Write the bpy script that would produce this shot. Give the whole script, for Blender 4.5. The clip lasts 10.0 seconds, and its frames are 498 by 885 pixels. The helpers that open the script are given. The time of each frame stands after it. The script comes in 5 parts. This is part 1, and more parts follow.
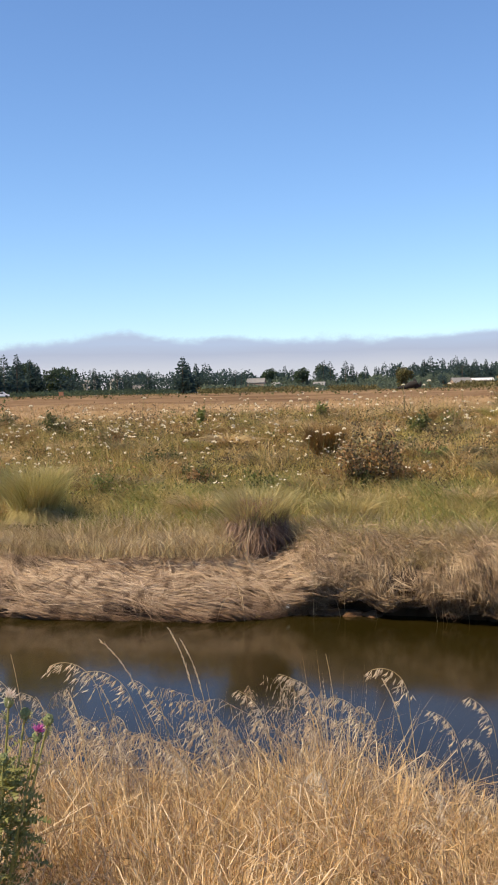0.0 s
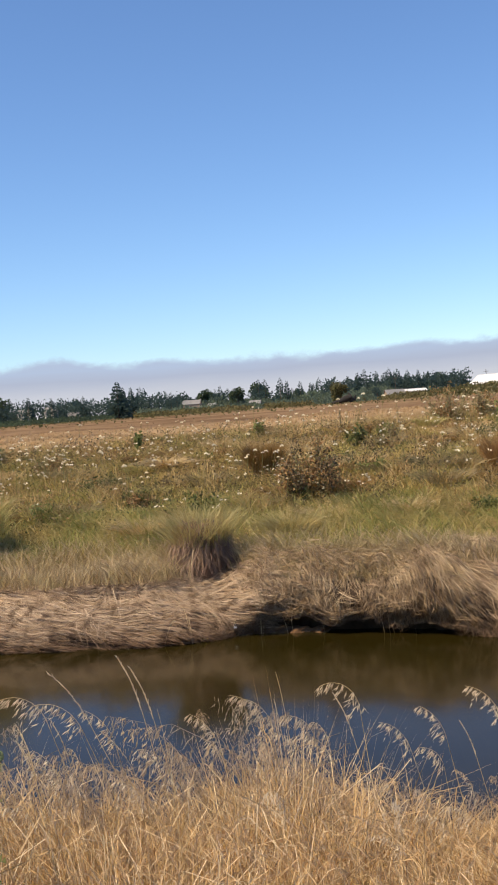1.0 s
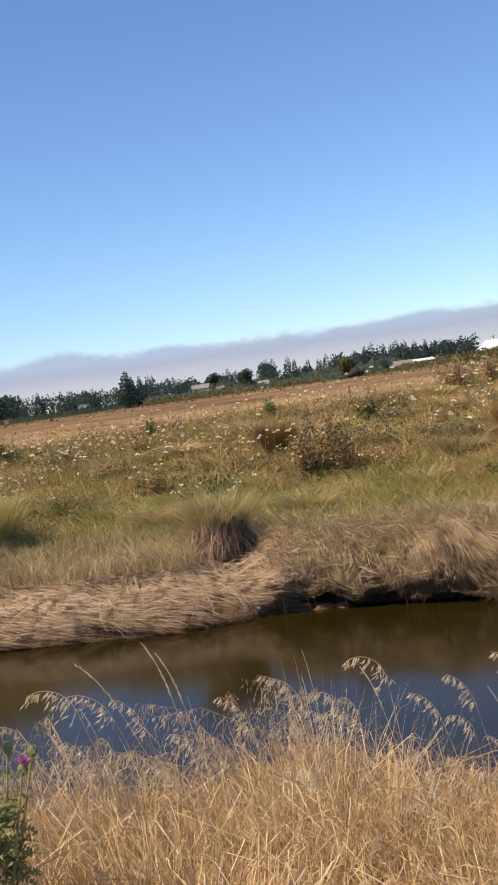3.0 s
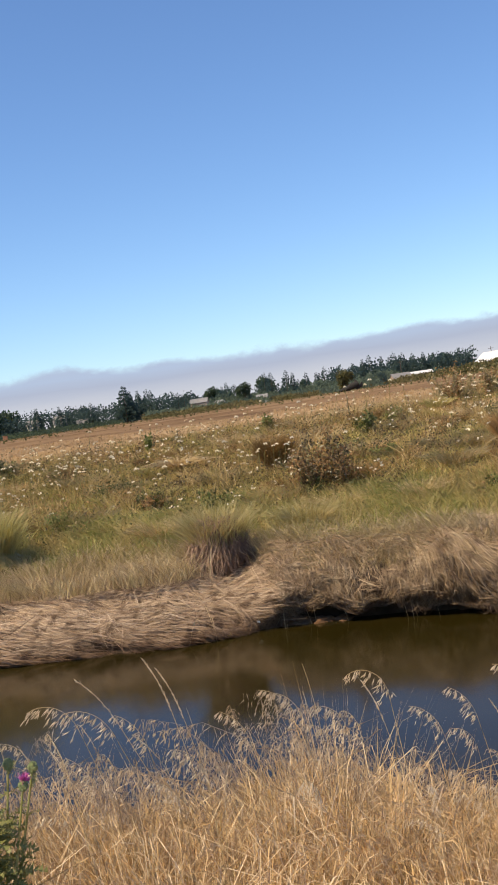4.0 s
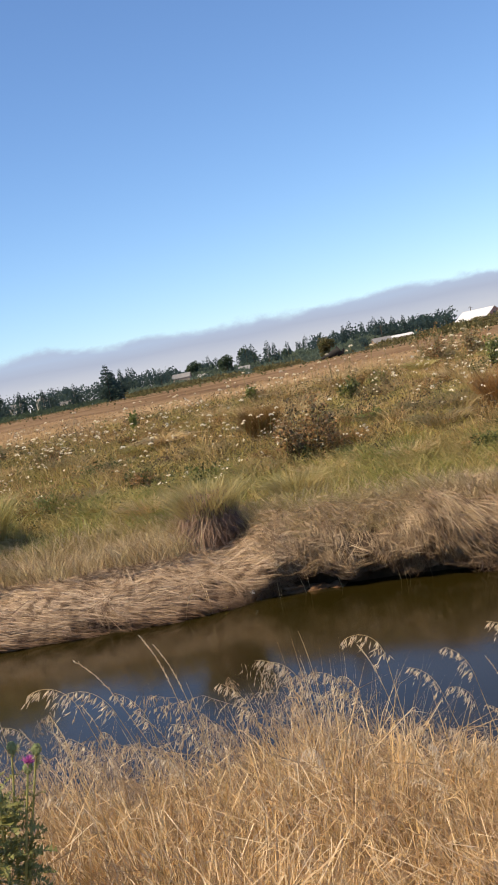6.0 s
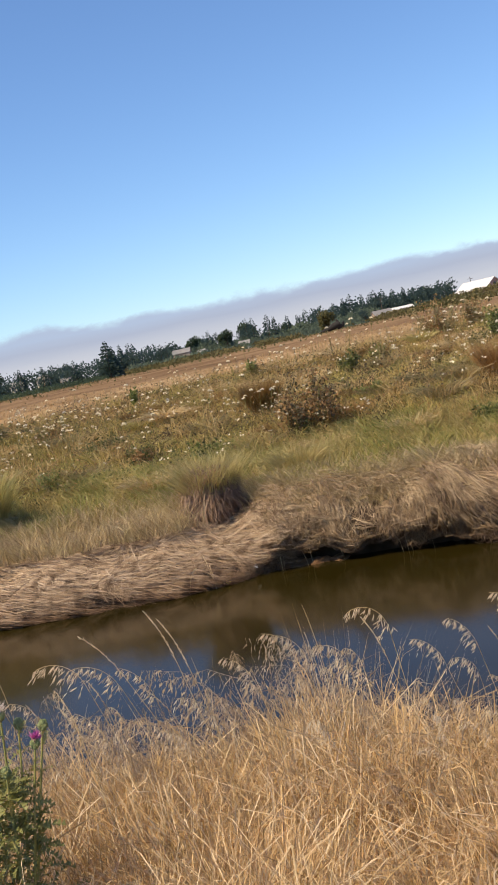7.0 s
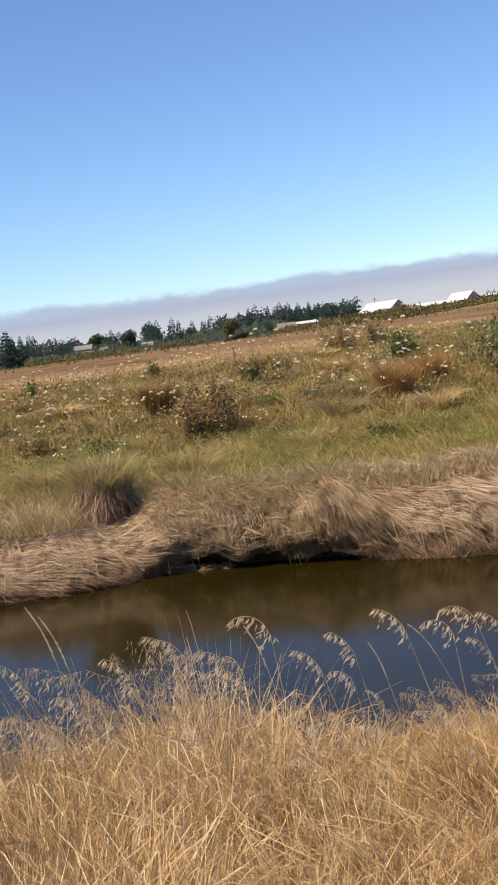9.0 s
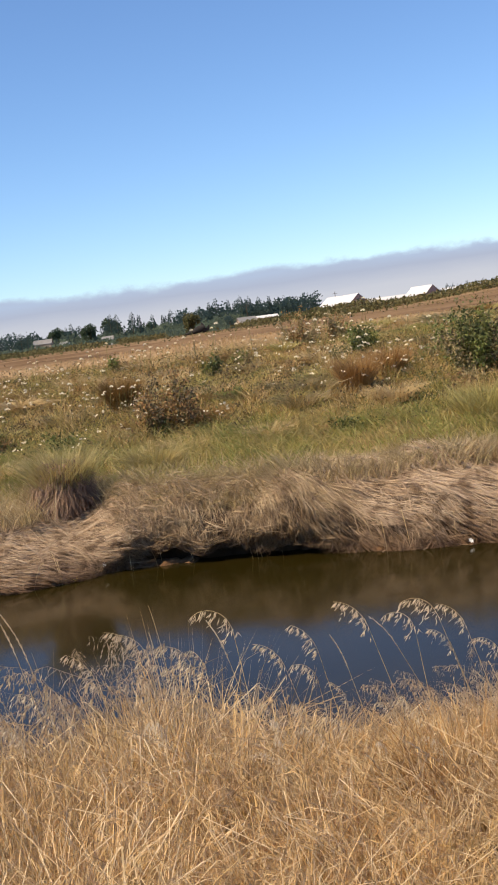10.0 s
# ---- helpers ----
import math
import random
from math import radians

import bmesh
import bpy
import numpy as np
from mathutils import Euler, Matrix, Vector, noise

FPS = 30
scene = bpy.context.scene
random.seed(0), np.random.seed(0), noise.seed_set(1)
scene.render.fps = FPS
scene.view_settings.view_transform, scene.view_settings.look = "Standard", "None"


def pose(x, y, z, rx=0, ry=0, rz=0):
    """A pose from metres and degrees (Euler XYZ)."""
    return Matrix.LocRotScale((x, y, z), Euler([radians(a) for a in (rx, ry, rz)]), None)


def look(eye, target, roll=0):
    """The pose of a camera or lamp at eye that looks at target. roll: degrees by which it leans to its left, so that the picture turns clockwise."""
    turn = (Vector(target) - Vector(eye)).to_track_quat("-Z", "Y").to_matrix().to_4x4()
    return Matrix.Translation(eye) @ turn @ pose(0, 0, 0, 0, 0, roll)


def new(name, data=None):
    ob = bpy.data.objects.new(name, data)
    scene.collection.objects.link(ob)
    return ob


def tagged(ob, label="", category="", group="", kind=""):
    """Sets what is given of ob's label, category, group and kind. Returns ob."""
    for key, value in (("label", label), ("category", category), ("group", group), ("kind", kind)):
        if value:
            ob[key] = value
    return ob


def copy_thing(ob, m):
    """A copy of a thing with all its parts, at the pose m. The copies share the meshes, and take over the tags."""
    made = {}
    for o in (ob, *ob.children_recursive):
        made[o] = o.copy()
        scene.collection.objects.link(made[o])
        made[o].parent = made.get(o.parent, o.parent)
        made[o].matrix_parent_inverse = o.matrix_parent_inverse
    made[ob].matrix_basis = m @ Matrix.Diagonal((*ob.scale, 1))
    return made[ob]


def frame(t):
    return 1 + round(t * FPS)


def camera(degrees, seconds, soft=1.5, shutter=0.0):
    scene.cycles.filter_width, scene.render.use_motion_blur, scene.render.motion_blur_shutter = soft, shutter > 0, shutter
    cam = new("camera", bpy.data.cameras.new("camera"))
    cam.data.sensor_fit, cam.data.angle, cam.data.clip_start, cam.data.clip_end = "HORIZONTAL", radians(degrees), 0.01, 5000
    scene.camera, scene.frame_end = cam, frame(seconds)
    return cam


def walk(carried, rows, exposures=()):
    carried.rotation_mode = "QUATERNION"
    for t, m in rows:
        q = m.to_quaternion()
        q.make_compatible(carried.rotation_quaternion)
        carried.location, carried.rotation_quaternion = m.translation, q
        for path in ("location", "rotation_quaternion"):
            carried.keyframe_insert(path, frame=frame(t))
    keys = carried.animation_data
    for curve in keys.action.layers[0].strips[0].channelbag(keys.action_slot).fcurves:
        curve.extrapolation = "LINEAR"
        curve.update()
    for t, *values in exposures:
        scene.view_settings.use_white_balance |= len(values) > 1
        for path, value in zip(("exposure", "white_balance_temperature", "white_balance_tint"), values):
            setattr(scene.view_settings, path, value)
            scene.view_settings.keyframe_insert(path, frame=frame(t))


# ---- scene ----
cam = camera(26.04, 10.0, soft=1.8)
# held in one place and turned: seconds and three angles
EYE = (0.0, 0.012, 1.64)
PATH = [
    (0, 87.282, 1.237, -0.047),
    (0.5, 88.136, 1.837, 2.485),
    (1, 88.208, 4.092, -3.445),
    (1.5, 87.915, 4.295, -4.104),
    (2, 86.661, 4.860, -2.728),
    (2.5, 86.829, 7.053, -2.925),
    (4, 87.960, 8.265, -3.042),
    (4.5, 87.971, 8.640, -3.986),
    (5, 87.073, 10.037, -4.604),
    (5.5, 86.505, 10.890, -4.063),
    (7, 84.964, 12.098, -3.972),
    (7.5, 83.617, 13.896, -1.844),
    (8, 83.556, 12.822, -3.023),
    (8.5, 83.566, 11.995, -4.337),
    (9, 84.393, 7.456, -9.147),
    (9.5, 84.471, 6.863, -10.935),
    (10, 83.810, 7.548, -11.247),
]
walk(cam, [(t, pose(*EYE, rx, ry, rz)) for t, rx, ry, rz in PATH], [(0.0, 0.08), (0.5, 0.0), (10.0, 0.0)])

# ---- daylight: high sun over the left shoulder, clear blue sky ----
SUN_DIR = Vector((-0.58, -0.28, 0.80)).normalized()
world = bpy.data.worlds.new("sky")
scene.world = world
world.use_nodes = True
wn = world.node_tree
wn.nodes.clear()
sky = wn.nodes.new("ShaderNodeTexSky")
sky.sky_type = "NISHITA"
sky.sun_disc = False
sky.sun_elevation = math.asin(SUN_DIR.z)
sky.sun_rotation = math.atan2(SUN_DIR.x, SUN_DIR.y)
sky.altitude = 20
sky.air_density = 1.0
sky.dust_density = 0.0
sky.ozone_density = 4.6
wbg = wn.nodes.new("ShaderNodeBackground")
wbg.inputs["Strength"].default_value = 0.130
wout = wn.nodes.new("ShaderNodeOutputWorld")
wtint = wn.nodes.new("ShaderNodeMix")
wtint.data_type, wtint.blend_type = "RGBA", "MULTIPLY"
wtint.inputs[0].default_value = 1.0
wtint.inputs[7].default_value = (0.975, 1.08, 1.23, 1)
wn.links.new(sky.outputs[0], wtint.inputs[6])
wn.links.new(wtint.outputs[2], wbg.inputs["Color"])
wn.links.new(wbg.outputs[0], wout.inputs["Surface"])

sun_data = bpy.data.lights.new("sun", "SUN")
sun_data.energy = 6.2
sun_data.angle = radians(0.53)
sun_data.color = (1.0, 0.82, 0.55)
sun = new("sun", sun_data)
sun.matrix_world = look(Vector((0, 0, 60)) + SUN_DIR * 100, (0, 0, 60))

# ---- small mesh and noise tools ----
rng = np.random.default_rng(7)


def vnoise(x, y, seed=0.0):
    """Smooth value noise between 0 and 1 on arrays."""
    x, y = np.broadcast_arrays(np.asarray(x, float), np.asarray(y, float))
    xi, yi = np.floor(x), np.floor(y)
    fx, fy = x - xi, y - yi
    fx, fy = fx * fx * (3 - 2 * fx), fy * fy * (3 - 2 * fy)

    def h(a, b):
        v = np.sin(a * 127.1 + b * 311.7 + seed * 74.7) * 43758.5453
        return v - np.floor(v)

    return (h(xi, yi) * (1 - fx) + h(xi + 1, yi) * fx) * (1 - fy) + (h(xi, yi + 1) * (1 - fx) + h(xi + 1, yi + 1) * fx) * fy


def smooth(a, b, x):
    t = np.clip((x - a) / (b - a), 0, 1)
    return t * t * (3 - 2 * t)


def raw_mesh(name, verts, loops, totals, shade=True):
    """A mesh from flat arrays: corners of all faces in a row, and how many each face has."""
    me = bpy.data.meshes.new(name)
    verts, loops, totals = np.asarray(verts, np.float32), np.asarray(loops, np.int32), np.asarray(totals, np.int32)
    me.vertices.add(len(verts))
    me.vertices.foreach_set("co", verts.ravel())
    me.loops.add(len(loops))
    me.loops.foreach_set("vertex_index", loops)
    me.polygons.add(len(totals))
    starts = np.concatenate([[0], np.cumsum(totals)[:-1]]).astype(np.int32)
    me.polygons.foreach_set("loop_start", starts)
    me.polygons.foreach_set("loop_total", totals)
    me.polygons.foreach_set("use_smooth", np.full(len(totals), shade))
    me.update(calc_edges=True)
    return me


def grid_mesh(name, P):
    """A sheet from an array of points, rows by columns."""
    r, c = P.shape[:2]
    i = np.arange(r * c).reshape(r, c)
    q = np.stack([i[:-1, :-1], i[:-1, 1:], i[1:, 1:], i[1:, :-1]], -1).reshape(-1, 4)
    return raw_mesh(name, P.reshape(-1, 3), q.ravel(), np.full(len(q), 4))


def unit(v):
    return v / np.maximum(np.linalg.norm(v, axis=-1, keepdims=True), 1e-9)


def ribbon_arrays(P, width, normal, blunt=0.15):
    """Tapered strips along N lines of K points: vertices, corners, face sizes."""
    n, k = P.shape[:2]
    tan = np.empty_like(P)
    tan[:, 1:-1] = P[:, 2:] - P[:, :-2]
    tan[:, 0], tan[:, -1] = P[:, 1] - P[:, 0], P[:, -1] - P[:, -2]
    side = unit(np.cross(tan, normal[:, None, :]))
    t = np.linspace(0, 1, k)
    taper = (1 - t ** 2 * (1 - blunt)) * (0.7 + 0.6 * np.minimum(t * 2.5, 0.5))
    off = side * (width[:, None] * taper[None])[:, :, None] * 0.5
    V = np.concatenate([(P - off)[:, :-1], (P + off)[:, :-1], P[:, -1:]], 1)
    m = 2 * k - 1
    a = np.arange(k - 2)
    quads = np.stack([a, a + 1, a + k, a + k - 1], -1).ravel()
    one = np.concatenate([quads, [k - 2, 2 * k - 2, 2 * k - 3]])
    loops = (one[None] + (np.arange(n) * m)[:, None]).ravel()
    totals = np.tile(np.r_[np.full(k - 2, 4), 3], n)
    return V.reshape(-1, 3), loops, totals


def join_arrays(items):
    V, L, T, o = [], [], [], 0
    for v, l, t in items:
        V.append(v), L.append(l + o), T.append(t)
        o += len(v)
    return np.concatenate(V), np.concatenate(L), np.concatenate(T)


def blades(base, h, az, lean, droop, width, k=4):
    """Standing grass blades that lean towards az and bend over."""
    n = len(base)
    t = np.linspace(0, 1, k)[None]
    out = h[:, None] * (lean[:, None] * t + droop[:, None] * t ** 2)
    up = h[:, None] * (t - 0.5 * np.minimum(droop[:, None], 1.2) * t ** 3 - 0.15 * np.abs(lean[:, None]) * t)
    P = np.stack([base[:, None, 0] + np.cos(az)[:, None] * out, base[:, None, 1] + np.sin(az)[:, None] * out, base[:, None, 2] + up], -1)
    turn = rng.uniform(0, 2 * np.pi, n)
    normal = np.stack([np.cos(turn), np.sin(turn), np.full(n, 0.2)], -1)
    return ribbon_arrays(P, width, normal)


def kinked(base, h, az, lean, width):
    """Broken stems: straight to a sharp fold, the rest hanging off sideways."""
    n = len(base)
    f, swing = rng.uniform(0.35, 0.8, n), az + rng.normal(0, 0.9, n)
    fall = rng.uniform(-1.1, 0.5, n)
    a = np.stack([np.cos(az) * lean, np.sin(az) * lean, np.ones(n)], -1)
    b = np.stack([np.cos(swing) * np.cos(fall), np.sin(swing) * np.cos(fall), np.sin(fall)], -1)
    knee = base + a * (h * f)[:, None]
    P = np.stack([base, knee, knee + (a * 0.3 + b * 0.5) * (h * 0.08)[:, None], knee + b * (h * (1 - f) * 0.8)[:, None]], 1)
    turn = rng.uniform(0, 2 * np.pi, n)
    return ribbon_arrays(P, width, np.stack([np.cos(turn), np.sin(turn), np.full(n, 0.2)], -1))


def link(name, me, mat, label="", category="", kind="", group=""):
    ob = new(name, me)
    if mat:
        me.materials.append(mat)
    return tagged(ob, label, category, group, kind)


def part(name, data, mat, parent, label=""):
    """Links a mesh or bmesh as one part under a thing or a part."""
    if isinstance(data, bmesh.types.BMesh):
        me = bpy.data.meshes.new(name)
        data.to_mesh(me)
        data.free()
    else:
        me = data
    if mat and not me.materials:
        me.materials.append(mat)
    ob = new(name, me)
    ob.parent = parent
    return tagged(ob, label)


# ---- materials ----
def nodes_of(name):
    m = bpy.data.materials.new(name)
    m.use_nodes = True
    n = m.node_tree
    return m, n, n.nodes["Principled BSDF"]


def ramp(n, stops):
    r = n.nodes.new("ShaderNodeValToRGB")
    e = r.color_ramp.elements
    while len(e) < len(stops):
        e.new(0.5)
    for i, (p, c) in enumerate(stops):
        e[i].position, e[i].color = p, (*c, 1)
    return r


def noise_node(n, scale, detail=3, rough=0.55, coord="Object", stretch=(1, 1, 1)):
    tc, mp, nz = n.nodes.new("ShaderNodeTexCoord"), n.nodes.new("ShaderNodeMapping"), n.nodes.new("ShaderNodeTexNoise")
    mp.inputs["Scale"].default_value = stretch
    nz.inputs["Scale"].default_value, nz.inputs["Detail"].default_value, nz.inputs["Roughness"].default_value = scale, detail, rough
    n.links.new(tc.outputs[coord], mp.inputs[0])
    n.links.new(mp.outputs[0], nz.inputs["Vector"])
    return nz


def mix_rgb(n, fac, a, b, mode="MIX"):
    x = n.nodes.new("ShaderNodeMix")
    x.data_type, x.blend_type = "RGBA", mode
    for s, v in ((0, fac), (6, a), (7, b)):
        if isinstance(v, bpy.types.NodeSocket):
            n.links.new(v, x.inputs[s])
        else:
            x.inputs[s].default_value = v if s == 0 else (*v, 1)
    return x.outputs[2]


def blade_material(name, first, second, patch=0.8, cut=(0.42, 0.6), rough=0.55, through_light=0.3, wet_shade=None):
    """Plant fibre: two families of colours, a shade of its own for each blade, families mixed in patches."""
    m, n, p = nodes_of(name)
    geo = n.nodes.new("ShaderNodeNewGeometry")
    cols = []
    for fam in (first, second):
        r = ramp(n, [(i / max(1, len(fam) - 1), c) for i, c in enumerate(fam)])
        n.links.new(geo.outputs["Random Per Island"], r.inputs[0])
        cols.append(r.outputs[0])
    nz = noise_node(n, patch, 4, 0.6)
    f = ramp(n, [(cut[0], (0, 0, 0)), (cut[1], (1, 1, 1))])
    n.links.new(nz.outputs["Fac"], f.inputs[0])
    col = mix_rgb(n, f.outputs[0], cols[0], cols[1])
    # darker towards the water: soaked straw, plus shade painted into the colour
    if wet_shade:
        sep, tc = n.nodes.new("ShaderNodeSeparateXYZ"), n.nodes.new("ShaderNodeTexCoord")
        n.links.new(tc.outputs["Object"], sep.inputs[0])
        soak_shade = n.nodes.new("ShaderNodeMapRange")
        soak_shade.inputs["From Min"].default_value, soak_shade.inputs["From Max"].default_value = wet_shade
        soak_shade.inputs["To Min"].default_value, soak_shade.inputs["To Max"].default_value = 1, 0
        n.links.new(sep.outputs["Z"], soak_shade.inputs["Value"])
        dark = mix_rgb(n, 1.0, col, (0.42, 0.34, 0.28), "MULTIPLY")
        col = mix_rgb(n, soak_shade.outputs[0], col, dark)
    n.links.new(col, p.inputs["Base Color"])
    p.inputs["Roughness"].default_value = rough
    p.inputs["Specular IOR Level"].default_value = 0.35 if rough < 0.9 else 0.05
    tr, mx = n.nodes.new("ShaderNodeBsdfTranslucent"), n.nodes.new("ShaderNodeMixShader")
    n.links.new(col, tr.inputs["Color"])
    mx.inputs[0].default_value = through_light
    n.links.new(p.outputs[0], mx.inputs[1])
    n.links.new(tr.outputs[0], mx.inputs[2])
    n.links.new(mx.outputs[0], n.nodes["Material Output"].inputs["Surface"])
    return m


def plain_material(name, a, b, scale=6.0, rough=0.8, bump=0.2, metal=0.0):
    """Two close shades in noise at two scales, with a fine relief."""
    m, n, p = nodes_of(name)
    big, fine = noise_node(n, scale, 3), noise_node(n, scale * 9, 4)
    r = ramp(n, [(0.32, a), (0.68, b)])
    s = mix_rgb(n, 0.35, big.outputs["Fac"], fine.outputs["Fac"])
    n.links.new(s, r.inputs[0])
    n.links.new(r.outputs[0], p.inputs["Base Color"])
    p.inputs["Roughness"].default_value, p.inputs["Metallic"].default_value = rough, metal
    bp = n.nodes.new("ShaderNodeBump")
    bp.inputs["Strength"].default_value, bp.inputs["Distance"].default_value = bump, 0.02
    n.links.new(fine.outputs["Fac"], bp.inputs["Height"])
    n.links.new(bp.outputs[0], p.inputs["Normal"])
    return m


def ground_material():
    """Soil under straw: mud by the river, dry straw and green patches higher up, dry brown field far off."""
    m, n, p = nodes_of("meadow_ground")
    a, b, c = noise_node(n, 0.35, 5, 0.6), noise_node(n, 3.0, 5, 0.65), noise_node(n, 0.045, 5, 0.62, stretch=(0.3, 1, 1))
    straw = ramp(n, [(0.3, (0.12, 0.075, 0.035)), (0.52, (0.24, 0.165, 0.075)), (0.75, (0.34, 0.25, 0.13))])
    n.links.new(b.outputs["Fac"], straw.inputs[0])
    green = ramp(n, [(0.3, (0.06, 0.06, 0.018)), (0.7, (0.19, 0.17, 0.055))])
    n.links.new(b.outputs["Fac"], green.inputs[0])
    f = ramp(n, [(0.4, (0, 0, 0)), (0.6, (1, 1, 1))])
    n.links.new(a.outputs["Fac"], f.inputs[0])
    sep, tc = n.nodes.new("ShaderNodeSeparateXYZ"), n.nodes.new("ShaderNodeTexCoord")
    n.links.new(tc.outputs["Object"], sep.inputs[0])
    over = n.nodes.new("ShaderNodeMapRange")
    over.inputs["From Min"].default_value, over.inputs["From Max"].default_value = 8, 12
    n.links.new(sep.outputs["Y"], over.inputs["Value"])
    damp = n.nodes.new("ShaderNodeMath")
    damp.operation = "MULTIPLY"
    n.links.new(f.outputs[0], damp.inputs[0])
    n.links.new(over.outputs[0], damp.inputs[1])
    near = mix_rgb(n, damp.outputs[0], straw.outputs[0], green.outputs[0])
    field = ramp(n, [(0.40, (0.24, 0.15, 0.07)), (0.49, (0.33, 0.22, 0.115)), (0.58, (0.42, 0.295, 0.165))])
    n.links.new(mix_rgb(n, 0.35, c.outputs["Fac"], b.outputs["Fac"]), field.inputs[0])
    far = n.nodes.new("ShaderNodeMapRange")
    far.inputs["From Min"].default_value, far.inputs["From Max"].default_value = 23, 26
    n.links.new(sep.outputs["Y"], far.inputs["Value"])
    ploughed = ramp(n, [(0.40, (0.095, 0.055, 0.028)), (0.50, (0.18, 0.11, 0.058)), (0.60, (0.28, 0.185, 0.10))])
    bands = noise_node(n, 0.06, 4, 0.6, stretch=(0.16, 1, 1))
    n.links.new(mix_rgb(n, 0.25, bands.outputs["Fac"], b.outputs["Fac"]), ploughed.inputs[0])
    beyond = n.nodes.new("ShaderNodeMapRange")
    beyond.inputs["From Min"].default_value, beyond.inputs["From Max"].default_value = 26, 36
    n.links.new(sep.outputs["Y"], beyond.inputs["Value"])
    col = mix_rgb(n, far.outputs[0], near, mix_rgb(n, beyond.outputs[0], field.outputs[0], ploughed.outputs[0]))
    wet_shade = n.nodes.new("ShaderNodeMapRange")
    wet_shade.inputs["From Min"].default_value, wet_shade.inputs["From Max"].default_value = -0.62, -0.42
    n.links.new(sep.outputs["Z"], wet_shade.inputs["Value"])
    mud = ramp(n, [(0.3, (0.035, 0.022, 0.014)), (0.7, (0.09, 0.058, 0.036))])
    n.links.new(b.outputs["Fac"], mud.inputs[0])
    n.links.new(mix_rgb(n, wet_shade.outputs[0], mud.outputs[0], col), p.inputs["Base Color"])
    p.inputs["Roughness"].default_value, p.inputs["Specular IOR Level"].default_value = 1.0, 0.05
    bp = n.nodes.new("ShaderNodeBump")
    bp.inputs["Strength"].default_value, bp.inputs["Distance"].default_value = 0.6, 0.06
    n.links.new(b.outputs["Fac"], bp.inputs["Height"])
    n.links.new(bp.outputs[0], p.inputs["Normal"])
    return m


def water_material():
    """Still silty river: brown body under a smooth, barely rippled skin."""
    m, n, p = nodes_of("river_water")
    nz = noise_node(n, 0.6, 3)
    r = ramp(n, [(0.3, (0.0150, 0.0112, 0.0023)), (0.7, (0.024, 0.0175, 0.0033))])
    n.links.new(nz.outputs["Fac"], r.inputs[0])
    n.links.new(r.outputs[0], p.inputs["Base Color"])
    p.inputs["Roughness"].default_value = 0.12
    p.inputs["IOR"].default_value, p.inputs["Specular IOR Level"].default_value = 1.333, 0.5
    rip = noise_node(n, 2.2, 3, 0.5, stretch=(1, 0.55, 1))
    bp = n.nodes.new("ShaderNodeBump")
    bp.inputs["Strength"].default_value, bp.inputs["Distance"].default_value = 0.12, 0.02
    n.links.new(rip.outputs["Fac"], bp.inputs["Height"])
    n.links.new(bp.outputs[0], p.inputs["Normal"])
    return m


FOG_HUMP = -518


